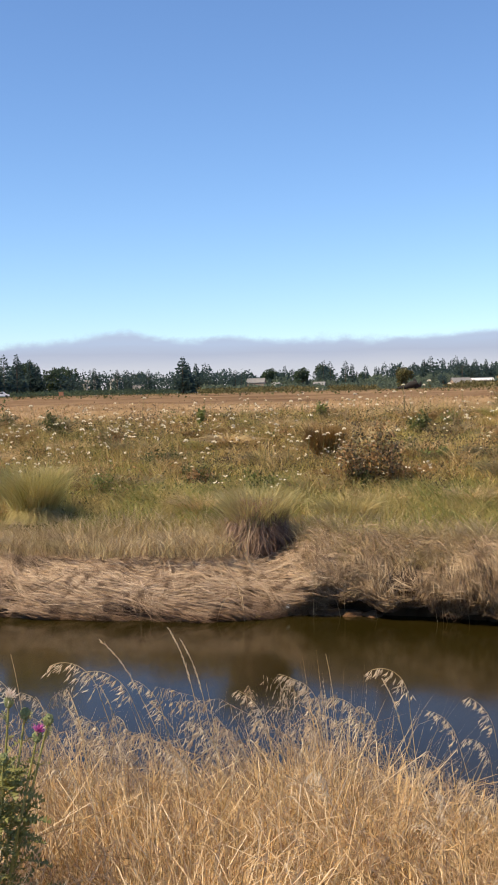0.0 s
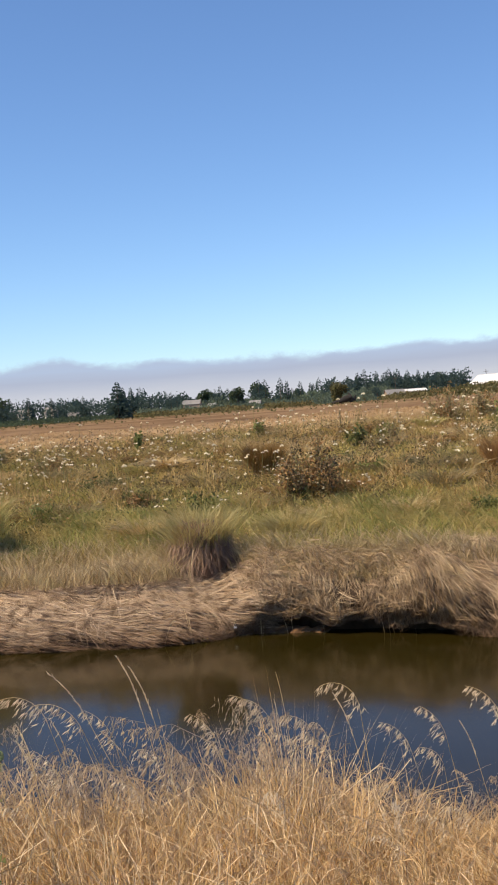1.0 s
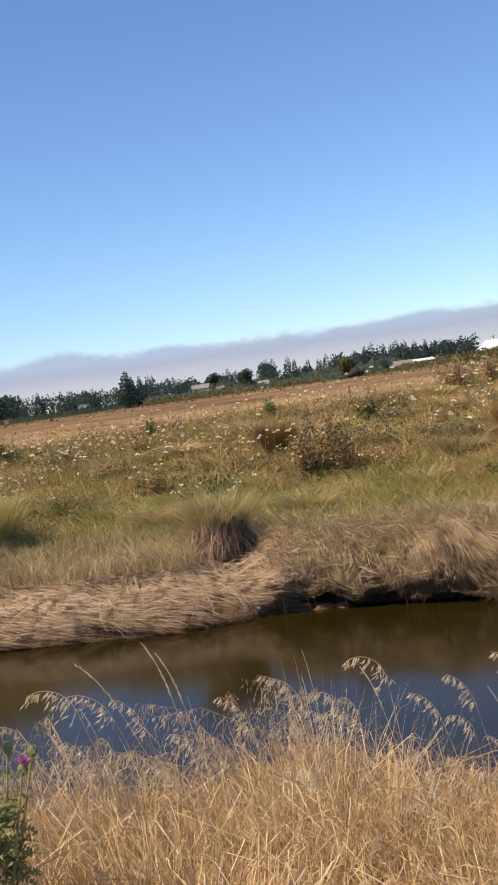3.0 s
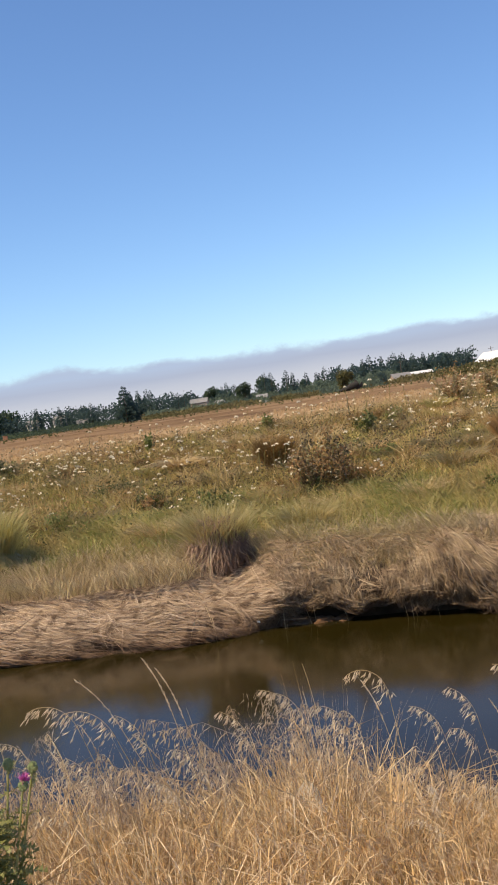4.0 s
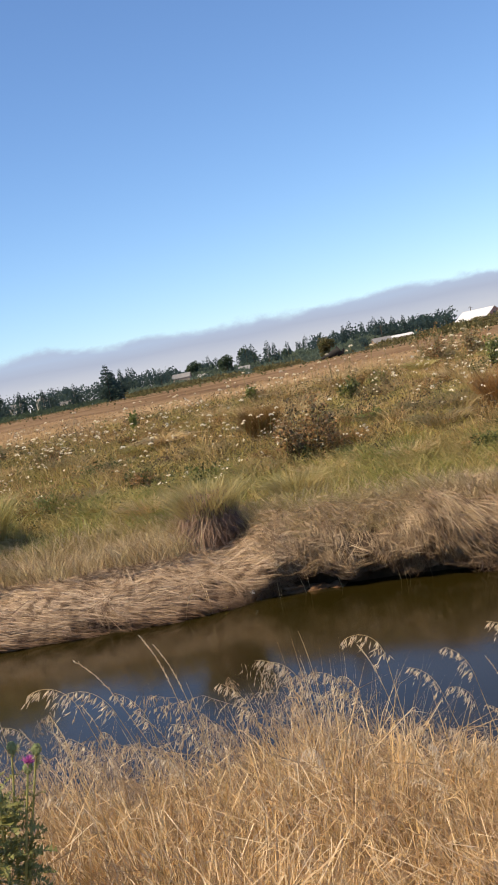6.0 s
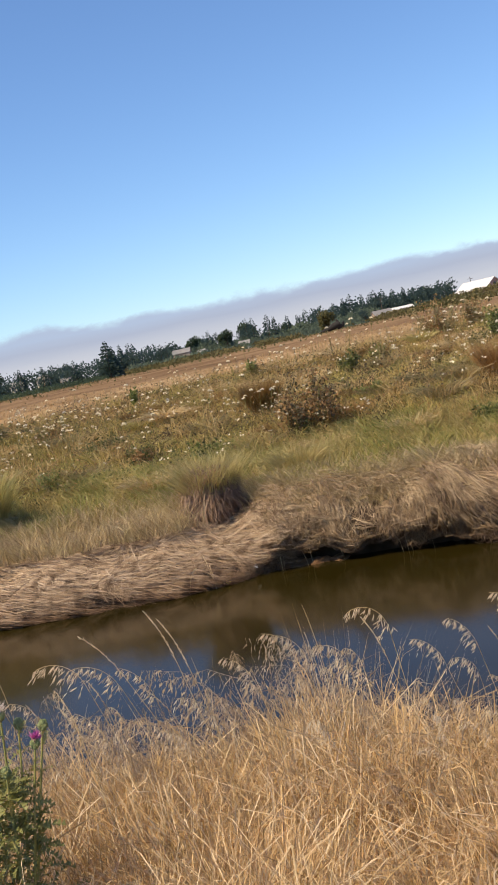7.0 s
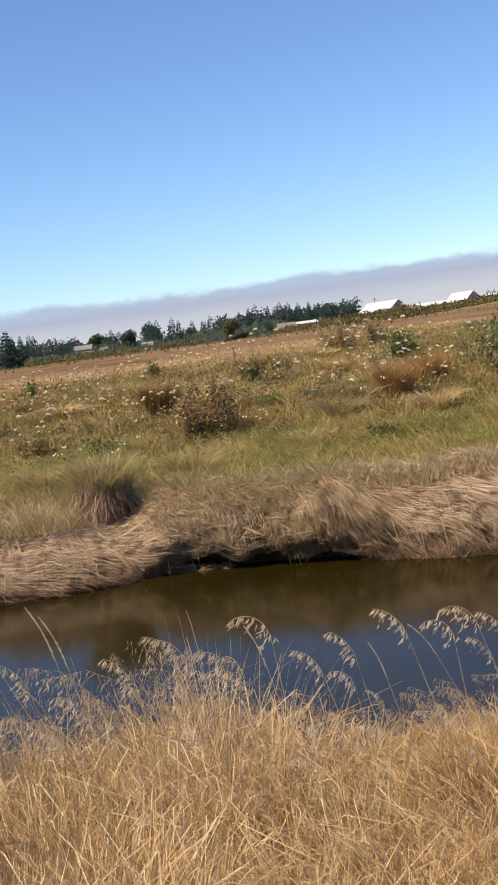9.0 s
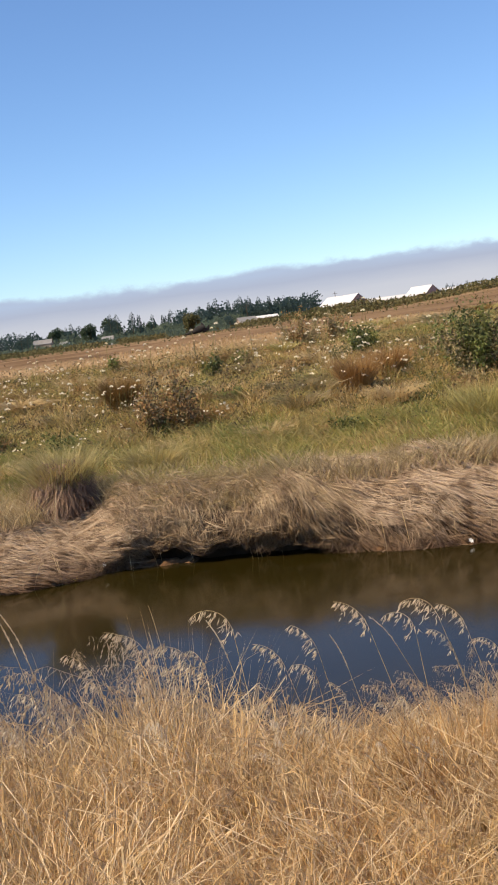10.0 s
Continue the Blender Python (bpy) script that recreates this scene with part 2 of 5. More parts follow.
def fog_material():
    """A low sea-fog bank far away: lilac grey, ragged soft top, thin towards the sky. Its daylight is emitted."""
    m, n, p = nodes_of("fog_bank")
    n.nodes.remove(p)
    sep, tc = n.nodes.new("ShaderNodeSeparateXYZ"), n.nodes.new("ShaderNodeTexCoord")
    n.links.new(tc.outputs["Object"], sep.inputs[0])
    nz = noise_node(n, 0.0046, 7, 0.60, stretch=(1, 1, 1.7))
    add = n.nodes.new("ShaderNodeMath")
    add.operation = "MULTIPLY_ADD"
    n.links.new(nz.outputs["Fac"], add.inputs[0])
    add.inputs[1].default_value = -110
    hump = n.nodes.new("ShaderNodeMapRange")
    hump.interpolation_type = "SMOOTHSTEP"
    far_x = n.nodes.new("ShaderNodeMath")
    far_x.operation = "ABSOLUTE"
    shift = n.nodes.new("ShaderNodeMath")
    shift.operation = "SUBTRACT"
    shift.inputs[1].default_value = FOG_HUMP
    n.links.new(sep.outputs["X"], shift.inputs[0])
    n.links.new(shift.outputs[0], far_x.inputs[0])
    n.links.new(far_x.outputs[0], hump.inputs["Value"])
    hump.inputs["From Min"].default_value, hump.inputs["From Max"].default_value = 40, 300
    hump.inputs["To Min"].default_value, hump.inputs["To Max"].default_value = -28, 0
    lift = n.nodes.new("ShaderNodeMath")
    lift.operation = "ADD"
    n.links.new(sep.outputs["Z"], lift.inputs[0])
    n.links.new(hump.outputs[0], lift.inputs[1])
    n.links.new(lift.outputs[0], add.inputs[2])
    top = n.nodes.new("ShaderNodeMapRange")
    top.interpolation_type = "SMOOTHSTEP"
    top.inputs["From Min"].default_value, top.inputs["From Max"].default_value = 132, 170
    top.inputs["To Min"].default_value, top.inputs["To Max"].default_value = 1, 0
    n.links.new(add.outputs[0], top.inputs["Value"])
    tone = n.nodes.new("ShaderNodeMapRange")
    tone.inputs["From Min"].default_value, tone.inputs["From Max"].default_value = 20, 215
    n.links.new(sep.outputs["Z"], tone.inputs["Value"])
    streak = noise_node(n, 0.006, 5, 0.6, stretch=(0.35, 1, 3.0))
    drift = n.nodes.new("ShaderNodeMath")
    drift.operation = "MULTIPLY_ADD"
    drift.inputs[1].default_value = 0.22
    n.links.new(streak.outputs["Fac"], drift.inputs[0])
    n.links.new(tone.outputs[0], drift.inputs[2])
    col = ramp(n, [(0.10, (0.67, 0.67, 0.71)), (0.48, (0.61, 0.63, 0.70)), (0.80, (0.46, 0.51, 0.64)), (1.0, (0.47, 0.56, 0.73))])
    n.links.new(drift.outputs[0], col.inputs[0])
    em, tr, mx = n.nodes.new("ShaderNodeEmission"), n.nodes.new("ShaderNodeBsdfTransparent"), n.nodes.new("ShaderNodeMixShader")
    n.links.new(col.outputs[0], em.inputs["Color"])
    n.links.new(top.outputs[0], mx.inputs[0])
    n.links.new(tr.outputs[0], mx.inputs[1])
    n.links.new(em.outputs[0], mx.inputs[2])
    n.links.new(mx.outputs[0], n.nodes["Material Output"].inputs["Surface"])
    return m


GROUND, WATER, FOG = ground_material(), water_material(), fog_material()
# second family darkened in patches to paint shaded gaps between clumps
DRY = blade_material("dry_grass", [(0.88, 0.635, 0.35), (0.64, 0.405, 0.175), (0.96, 0.78, 0.53), (0.29, 0.17, 0.066)],
                     [(0.44, 0.28, 0.10), (0.68, 0.47, 0.225), (0.19, 0.12, 0.042), (0.56, 0.385, 0.175)], 5.5, (0.47, 0.58), through_light=0.34)
BLEACHED = blade_material("bleached_straw", [(0.76, 0.56, 0.34), (0.56, 0.365, 0.18), (0.86, 0.69, 0.47), (0.34, 0.21, 0.095)],
                          [(0.44, 0.28, 0.12), (0.62, 0.44, 0.23), (0.80, 0.62, 0.38), (0.26, 0.15, 0.06)], 2.5, through_light=0.22)
# dark second family in small patches: painted shade of clefts between the locks
THATCH = blade_material("dead_thatch", [(0.55, 0.40, 0.265), (0.36, 0.245, 0.15), (0.66, 0.51, 0.365), (0.22, 0.14, 0.085)],
                        [(0.17, 0.105, 0.062), (0.29, 0.195, 0.12), (0.095, 0.056, 0.032), (0.22, 0.14, 0.082)], 6.5, (0.49, 0.60), through_light=0.1, wet_shade=(-1.03, -0.64))
# darker copy of dead_thatch; its dark patches paint shaded holes in the bank
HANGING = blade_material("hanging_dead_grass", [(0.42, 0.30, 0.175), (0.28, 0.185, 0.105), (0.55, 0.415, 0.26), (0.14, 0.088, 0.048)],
                         [(0.12, 0.072, 0.04), (0.21, 0.135, 0.075), (0.065, 0.037, 0.02), (0.30, 0.205, 0.12)], 4.5, (0.44, 0.62), through_light=0.1, wet_shade=(-1.0, -0.62))
TAN = blade_material("tan_bank_grass", [(0.48, 0.36, 0.205), (0.64, 0.50, 0.31), (0.26, 0.18, 0.09), (0.42, 0.31, 0.17)],
                     [(0.42, 0.33, 0.155), (0.56, 0.44, 0.235), (0.22, 0.165, 0.07)], 3.0)
GREEN = blade_material("green_grass", [(0.36, 0.285, 0.10), (0.48, 0.375, 0.155), (0.26, 0.20, 0.07)],
                       [(0.19, 0.215, 0.05), (0.32, 0.30, 0.09), (0.42, 0.345, 0.135)], 1.5, (0.42, 0.54))
MEADOW = blade_material("meadow_grass", [(0.46, 0.315, 0.12), (0.28, 0.185, 0.06), (0.64, 0.47, 0.23), (0.24, 0.125, 0.055)],
                        [(0.25, 0.225, 0.055), (0.40, 0.32, 0.095), (0.54, 0.42, 0.165), (0.12, 0.12, 0.035)], 1.5, (0.44, 0.58))
FIELD = blade_material("field_grass", [(0.44, 0.295, 0.15), (0.50, 0.345, 0.185), (0.38, 0.25, 0.125)],
                       [(0.33, 0.205, 0.10), (0.40, 0.265, 0.135), (0.46, 0.32, 0.17)], 0.12)

# ---- the land: near bank, river bed, far bank, rising meadow, field to the horizon ----
EDGE_X = [-300, -60, -8, -3.15, -1.85, -0.54, 0.0, 0.54, 1.0, 1.65, 2.12, 2.75, 3.58, 4.6, 8, 14, 60, 300]
EDGE_Y = [40, 22, 14.2, 13.2, 12.84, 12.57, 12.70, 12.86, 12.77, 12.50, 12.32, 11.95, 11.44, 10.97, 10.0, 9.3, 8.8, 8.8]
WATER_Z = -1.05


def edge(x):
    return np.interp(x, EDGE_X, EDGE_Y)


def steep(x):
    """How far the far bank is a steep, undercut one."""
    return smooth(0.34, 0.95, x) * (1 - smooth(2.6, 3.6, x))


SL = [-3, -0.6, 0, 0.12, 0.5, 1.3, 1.8, 2.4, 3.8, 5.5, 9, 12, 16, 40, 100, 400]
ZL = [-1.9, -1.5, -1.12, -1.0, -0.80, -0.55, -0.36, -0.12, 0.10, 0.38, 0.85, 1.18, 1.28, 1.33, 1.38, 1.3]
SR = [-3, -0.6, 0, 0.30, 0.36, 0.55, 1.0, 1.8, 2.4, 3.8, 5.5, 9, 12, 16, 40, 100, 400]
ZR = [-1.9, -1.5, -1.16, -1.08, -0.55, -0.36, -0.24, -0.12, -0.04, 0.12, 0.38, 0.85, 1.18, 1.28, 1.33, 1.38, 1.3]
NS = [-3, -0.6, 0, 0.5, 1.2, 2.5, 4, 6, 20]
NZ = [-1.9, -1.5, -1.12, -0.78, -0.45, -0.2, -0.06, 0.0, 0.0]


def ground(x, y):
    x, y = np.broadcast_arrays(np.asarray(x, float), np.asarray(y, float))
    s = (y - edge(x)) * 0.95
    w = steep(x)
    far = np.interp(s, SL, ZL) * (1 - w) + np.interp(s, SR, ZR) * w
    near = np.interp(5.5 - y, NS, NZ)
    z = np.maximum(far, near)
    z = z + 0.10 * (vnoise(x * 0.8, y * 0.8, 3) - 0.5) * smooth(2.0, 4.0, s) + 0.14 * (vnoise(x * 0.25, y * 0.25, 5) - 0.5) * smooth(2.5, 5, s) * (1 - smooth(60, 90, s))
    z = z + 0.06 * (vnoise(x * 1.7, y * 1.7, 9) - 0.5) * smooth(5.2, 4.2, y)
    return z + 1.6 * smooth(24, 60, x - 0.12 * y) * smooth(40, 110, y) * (1 - smooth(300, 900, y))


def graded(fine_lo, fine_hi, step, lo, hi, grow=1.12):
    out, d = list(np.arange(fine_lo, fine_hi, step)), step
    v = fine_hi
    while v < hi:
        out.append(v)
        d *= grow
        v += d
    out.append(hi)
    d, v = step, fine_lo - step
    while v > lo:
        out.insert(0, v)
        d *= grow
        v -= d
    out.insert(0, lo)
    return np.array(out)


gx, gy = graded(-6, 9, 0.15, -4500, 4500, 1.18), graded(1, 26, 0.12, -400, 4800, 1.16)
GX, GY = np.meshgrid(gx, gy)
link("ground", grid_mesh("ground", np.stack([GX, GY, ground(GX, GY)], -1)), GROUND,
     "uneven straw-brown meadow soil with muddy river banks", "ground", "structure")

wx, wy = np.linspace(-220, 220, 45), np.linspace(4.9, 38, 12)
WX, WY = np.meshgrid(wx, wy)
WY = np.minimum(WY, edge(WX) + 0.45)
link("water", grid_mesh("water", np.stack([WX, WY, np.full_like(WX, WATER_Z)], -1)), WATER,
     "still brown river water mirroring bank and sky", "water", "structure")

# Glowing backdrop: the sunlit tone of the fog is its own emission
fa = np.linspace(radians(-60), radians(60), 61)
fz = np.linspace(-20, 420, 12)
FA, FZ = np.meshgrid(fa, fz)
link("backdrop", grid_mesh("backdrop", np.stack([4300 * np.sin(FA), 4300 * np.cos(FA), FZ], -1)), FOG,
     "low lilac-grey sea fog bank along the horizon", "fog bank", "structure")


def scatter(n, x0, x1, y0, y1):
    return rng.uniform(x0, x1, n), rng.uniform(y0, y1, n)


def stand(x, y, sink=0.01):
    return np.stack([x, y, ground(x, y) - sink], -1)


# ---- dead thatch lying over the far bank ----
PL = np.array([(1.85, -0.33), (1.3, -0.46), (0.8, -0.55), (0.35, -0.67), (0.08, -0.82), (-0.05, -0.96), (-0.06, -1.08)])
PR = np.array([(1.3, -0.16), (0.85, -0.17), (0.45, -0.24), (0.12, -0.36), (-0.08, -0.52), (-0.14, -0.68), (-0.10, -0.89)])
PM = np.array([(1.6, -0.22), (1.15, -0.25), (0.7, -0.34), (0.35, -0.48), (0.1, -0.68), (-0.04, -0.90), (-0.06, -1.08)])


def thatch(x, u, lift=0.0):
    """A place on the thatch: u runs from its back (0) over its front to the water (1)."""
    u = np.clip(u, 0, 1)
    w, q = steep(x), smooth(2.9, 3.7, x)
    k = np.linspace(0, 1, 7)
    sz = [np.interp(u, k, PL[:, j]) * (1 - w) * (1 - q) + np.interp(u, k, PR[:, j]) * w + np.interp(u, k, PM[:, j]) * (1 - w) * q for j in (0, 1)]
    bump = 0.20 * (vnoise(x * 1.6, u * 3.5, 2) - 0.5) + 0.17 * (vnoise(x * 4.5, u * 7, 4) - 0.5) + 0.05 * (vnoise(x * 13, u * 14, 6) - 0.5)
    bump = (bump + lift) * np.minimum(1, 0.25 + 6 * np.minimum(u, 1.02 - u))
    hang = w * smooth(0.6, 1, u) * (0.10 * (vnoise(x * 3.1, 0.5, 8) - 0.62) + 0.10 * (vnoise(x * 8, 0.5, 9) - 0.5))
    lean = np.interp(u, [0, 0.4, 0.75, 1], [0.15, 0.4, 0.85, 1.0])
    return np.stack([x, edge(x) + sz[0] / 0.95 - bump * lean, sz[1] + bump * (1.1 - lean) - hang], -1)


# sheet under the straws, with the shade of the gaps in its dark colour
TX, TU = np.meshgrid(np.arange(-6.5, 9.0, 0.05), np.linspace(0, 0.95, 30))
link("thatch_mat", grid_mesh("thatch_mat", thatch(TX, TU, -0.03)), plain_material("thatch_gap_shade", (0.035, 0.021, 0.012), (0.10, 0.062, 0.035), 7, 0.95, 0.8),
     "matted dead grass under the straws, coloured dark as shaded gaps", "thatch", "stuff")

locks, per = 4700, 13
cx, cu = rng.uniform(-6.2, 8.6, locks), rng.random(locks)
w = steep(cx)
cu = np.where(w > 0.5, 0.32 + 0.68 * cu, cu)
phi = (0.05 + 1.2 * smooth(0.62, 0.98, cu)) * (1 - w) + (1.40 + 0.15 * cu) * w
phi = phi + (0.9 - 0.1 * w) * (vnoise(cx * 0.9, cu * 2.2, 21) - 0.5) + 0.55 * smooth(-0.9, 0.5, cx) * (1 - w) + rng.normal(0, 0.13, locks)
stray = rng.random(locks) < 0.11 + 0.10 * w
phi = phi + 1.3 * (vnoise(cx * 2.4, cu * 2.5, 22) - 0.5) * smooth(2.2, 3.0, cx)
phi = np.where(stray, rng.uniform(-0.6, 1.9, locks), phi)
flip = np.where(vnoise(cx * 0.5, cu * 1.5, 31) > 0.60 + 0.2 * (1 - w), -1, 1)
ln = rng.uniform(0.35, 1.05, locks) * (1 - 0.50 * w)
lift = rng.uniform(-0.07, 0.11, locks) + 0.05 * stray
wave = rng.normal(0, 0.14, locks)
n = locks * per
rep = lambda a: np.repeat(a, per)
t = np.linspace(0, 1, 4)[None]
dx, du = rng.normal(0, 0.085, n)[:, None], rng.normal(0, 0.030, n)[:, None]
fan = 1 - 0.35 * t
ang = (rep(phi) + rng.normal(0, 0.15, n))[:, None] + (rep(wave) + rng.normal(0, 0.12, n))[:, None] * t
L = (rep(ln) * rng.uniform(0.5, 1.2, n))[:, None]
xx = rep(cx)[:, None] + dx * fan + rep(flip)[:, None] * np.cos(ang) * L * t
uu = rep(cu)[:, None] + du * fan + np.sin(ang) * L * t / 2.0 + 0.04 * t ** 2
up = (rep(lift) + rng.uniform(-0.02, 0.04, n))[:, None] + rng.uniform(-0.01, 0.08, n)[:, None] * np.sin(t * np.pi)
hollow = smooth(0.40, 0.60, xx) * (1 - smooth(1.98, 2.08, xx)) + smooth(2.25, 2.40, xx) * (1 - smooth(2.75, 3.0, xx))
hollow = hollow * (0.55 + 0.75 * vnoise(xx * 3.2, 0.4, 33))
soft_end = 1.35 - rng.uniform(0.30, 0.46, n)[:, None] * rep(w)[:, None] * hollow
uu = np.minimum(uu, soft_end)
P = thatch(xx, uu, up)
P[:, :, 2] -= np.maximum(uu - 1, 0) * 0.5
P[:, :, 2] = np.maximum(P[:, :, 2], WATER_Z - 0.02)
nrm = np.tile(np.array([[0.0, -0.65, 0.75]]), (n, 1)) + rng.normal(0, 0.4, (n, 3))
wid = rng.uniform(0.0035, 0.0088, n)
hangs = rep(w) > 0.45
# locks left out in patches, so the dark sheet below passes for shaded hollows
shown = rep(~((w > 0.3) & (cu > 0.50) & (vnoise(cx * 2.3, cu * 1.6, 77) > 0.56)) & ~((w <= 0.3) & (cu > 0.60) & (vnoise(cx * 3.1, cu * 5.0, 78) > 0.58)))
link("thatch_straw", raw_mesh("thatch_straw", *ribbon_arrays(P[~hangs & shown], wid[~hangs & shown], nrm[~hangs & shown], 0.3)), THATCH,
     "long pale dead straws lying along the bank", "dead grass", "stuff")
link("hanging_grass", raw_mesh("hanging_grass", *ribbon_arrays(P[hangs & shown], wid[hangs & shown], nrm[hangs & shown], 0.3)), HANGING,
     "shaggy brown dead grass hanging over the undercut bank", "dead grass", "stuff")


def strip(name, mat, n, s0, s1, h0, h1, lean, droop, wid, label, x0=-6.5, x1=10.0, clump=0.0, k=4, category="grass", ragged=0.0):
    """Grass standing in a strip between two distances behind the far water edge."""
    x, s = rng.uniform(x0, x1, n), rng.uniform(s0, s1, n)
    if s0 < 2.5:
        w = steep(x)
        s = s - w * (0.8 * (s1 < 2.5) * (s - s0) / (s1 - s0) + 1.05 * (s1 > 2.5) * (1 - (s - s0) / (s1 - s0)))
        few = (s1 > 2.5) | (rng.random(n) > 0.6 * w)
        x, s = x[few], s[few]
        n = len(x)
    if s1 > 6:
        inside = s < 10.2 + 1.3 * smooth(-2.5, 0.5, x) + rng.normal(0, 0.35, n)
        x, s = x[inside], s[inside]
        n = len(x)
    if clump:
        keep = vnoise(x * 2.3, s * 2.3, 17) * 0.6 + vnoise(x * 6, s * 6, 18) * 0.4 > clump * rng.uniform(0.6, 1.2, n)
        x, s = x[keep], s[keep]
    clear = (np.hypot(x - 0.09, edge(x) + s / 0.95 - 13.70) > 0.5) & (np.hypot(x + 3.15, edge(x) + s / 0.95 - 15.3) > 0.4)
    x, s = x[clear], s[clear]
    n = len(x)
    y = edge(x) + s / 0.95
    h = rng.uniform(h0, h1, n) * (0.6 + 0.8 * vnoise(x * 1.3, y * 1.3, 12))
    if ragged:
        h = h * (1 - 0.45 * smooth(7.5, 11, s)) * (1 - ragged + 2.2 * ragged * vnoise(x * 2.7, y * 2.0, 14) ** 1.3)
    base = stand(x, y)
    low = s < 2.0
    base[low, 2] = np.maximum(base[low, 2], thatch(x[low], np.zeros(low.sum()))[:, 2] - 0.08)
    az = np.where(rng.random(n) < 0.3, np.pi + 5 * (vnoise(x * 1.1, y * 0.8, 15) - 0.5) + rng.normal(0, 0.5, n), rng.uniform(0, 6.28, n))
    A = blades(base, h, az, np.abs(rng.normal(lean, lean * 0.5, n)), np.abs(rng.normal(droop, droop * 0.5, n)), rng.uniform(*wid, n), k)
    return link(name, raw_mesh(name, *A), mat, label, category, "stuff")


strip("bank_grass", TAN, 30000, 0.5, 2.05, 0.16, 0.42, 0.30, 0.35, (0.005, 0.010), "pale tan grass standing along the top of the bank")
n = 15000
x, sl = rng.uniform(0.35, 3.7, n), rng.uniform(0.0, 0.62, n) ** 0.8
keep = rng.random(n) < steep(x) * (0.35 + 0.9 * vnoise(x * 2.6, sl * 2, 81))
x, sl = x[keep], sl[keep]
n = len(x)
base = np.stack([x, edge(x) + sl / 0.95, np.interp(sl, PR[::-1, 0], PR[::-1, 1]) * steep(x) + (1 - steep(x)) * ground(x, edge(x) + sl) - 0.03], -1)
link("overhanging_grass", raw_mesh("overhanging_grass", *blades(base, rng.uniform(0.10, 0.28, n), rng.normal(-1.5, 1.3, n), np.abs(rng.normal(0.3, 0.25, n)), rng.uniform(0.1, 0.9, n), rng.uniform(0.005, 0.010, n), 4)), TAN,
     "tan grass nodding over the steep bank edge", "grass", "stuff")
strip("green_grass", GREEN, 30000, 1.65, 3.9, 0.12, 0.38, 0.3, 0.45, (0.006, 0.012), "green and yellow grass at the foot of the meadow")
strip("meadow_grass", MEADOW, 128000, 2.9, 12.0, 0.10, 0.33, 0.30, 0.35, (0.006, 0.016), "rough brown-green meadow grass", -9, 17, 0.34, 3, ragged=0.6)

x = rng.uniform(-1, 1, 24000)
y = 22.5 + 8.5 * rng.random(24000) ** 1.2
x = x * y * 0.48 + 0.07 * y
far_side = (y - edge(x)) * 0.95 > 9.8 + 1.3 * smooth(-2.5, 0.5, x)
x, y = x[far_side], y[far_side]
h = rng.uniform(0.03, 0.11, len(x)) * (0.5 + vnoise(x * 0.3, y * 0.3, 41))
link("field_grass", raw_mesh("field_grass", *blades(stand(x, y), h, rng.uniform(0, 6.28, len(x)), rng.uniform(0, 0.5, len(x)), rng.uniform(0, 0.6, len(x)), 0.0007 * y, 3)), FIELD,
     "dry reddish-brown field grass beyond the meadow crest", "grass", "stuff")

# ---- dry grass on the near bank ----
clumps, per = 980, 88
hx, hy = scatter(clumps, -2.9, 4.1, 1.0, 5.15)
inner = np.minimum(np.minimum(hx + 2.9, 4.1 - hx), hy - 1.0) + 0.5 * (vnoise(hx * 1.5, hy * 1.5, 58) - 0.5)
keep = rng.random(clumps) < smooth(0.0, 0.8, inner)
hx, hy = hx[keep], hy[keep]
clumps = len(hx)
tall = rng.uniform(0.80, 1.10, clumps) * (0.80 + 0.35 * vnoise(hx * 1.8, hy * 1.8, 51))
sway = 6.28 * vnoise(hx * 1.1, hy * 1.1, 53) + rng.normal(0, 0.5, clumps)
n = clumps * per
wide = np.repeat(rng.uniform(0.045, 0.12, clumps), per)
th, rad = rng.uniform(0, 6.28, n), np.abs(rng.normal(0, 1, n))
x, y = np.repeat(hx, per) + np.cos(th) * rad * wide, np.minimum(np.repeat(hy, per) + np.sin(th) * rad * wide, 5.25)
def sward(x, y):
    """How high the dry grass of the near bank stands."""
    tall = np.interp(x, [-3, 0.0, 0.27, 0.55, 0.85, 1.5, 4], [0.95, 0.90, 0.95, 0.80, 0.65, 0.55, 0.52])
    low = 0.52 + 0.12 * (1 - smooth(-0.4, 0.6, x))
    return (low + (tall - low) * smooth(3.1, 3.9, y)) * (1 - 0.2 * smooth(4.7, 5.2, y))


h = sward(x, y) * rng.uniform(0.45, 1.02, n) * np.repeat(tall, per) * (1.06 - 0.10 * rad)
az = np.where(rng.random(n) < 0.55, th + rng.normal(0, 0.6, n), np.repeat(sway, per) + rng.normal(0, 0.5, n))
bent = rng.random(n) < 0.25
droop = np.where(bent, rng.uniform(0.3, 1.0, n), np.abs(rng.normal(0.08, 0.12, n)))
lean = np.minimum(0.05 + 0.12 * rad + np.abs(rng.normal(0, 0.20, n)), 0.7)
wid = rng.uniform(0.0020, 0.0056, n)
base, folded = stand(x, y), rng.random(n) < 0.46
link("dry_grass", raw_mesh("dry_grass", *join_arrays([blades(base[~folded], h[~folded], az[~folded], lean[~folded], droop[~folded], wid[~folded], 4), kinked(base[folded], h[folded], az[folded], lean[folded], wid[folded])])), DRY,
     "dense golden dry grass on the near bank", "grass", "stuff")
n = 56000
x, y = scatter(n, -2.2, 3.2, 1.7, 4.9)
h = rng.uniform(0.06, 0.22, n) * (0.7 + 0.6 * vnoise(x * 1.8, y * 1.8, 51))
base = stand(x, y)
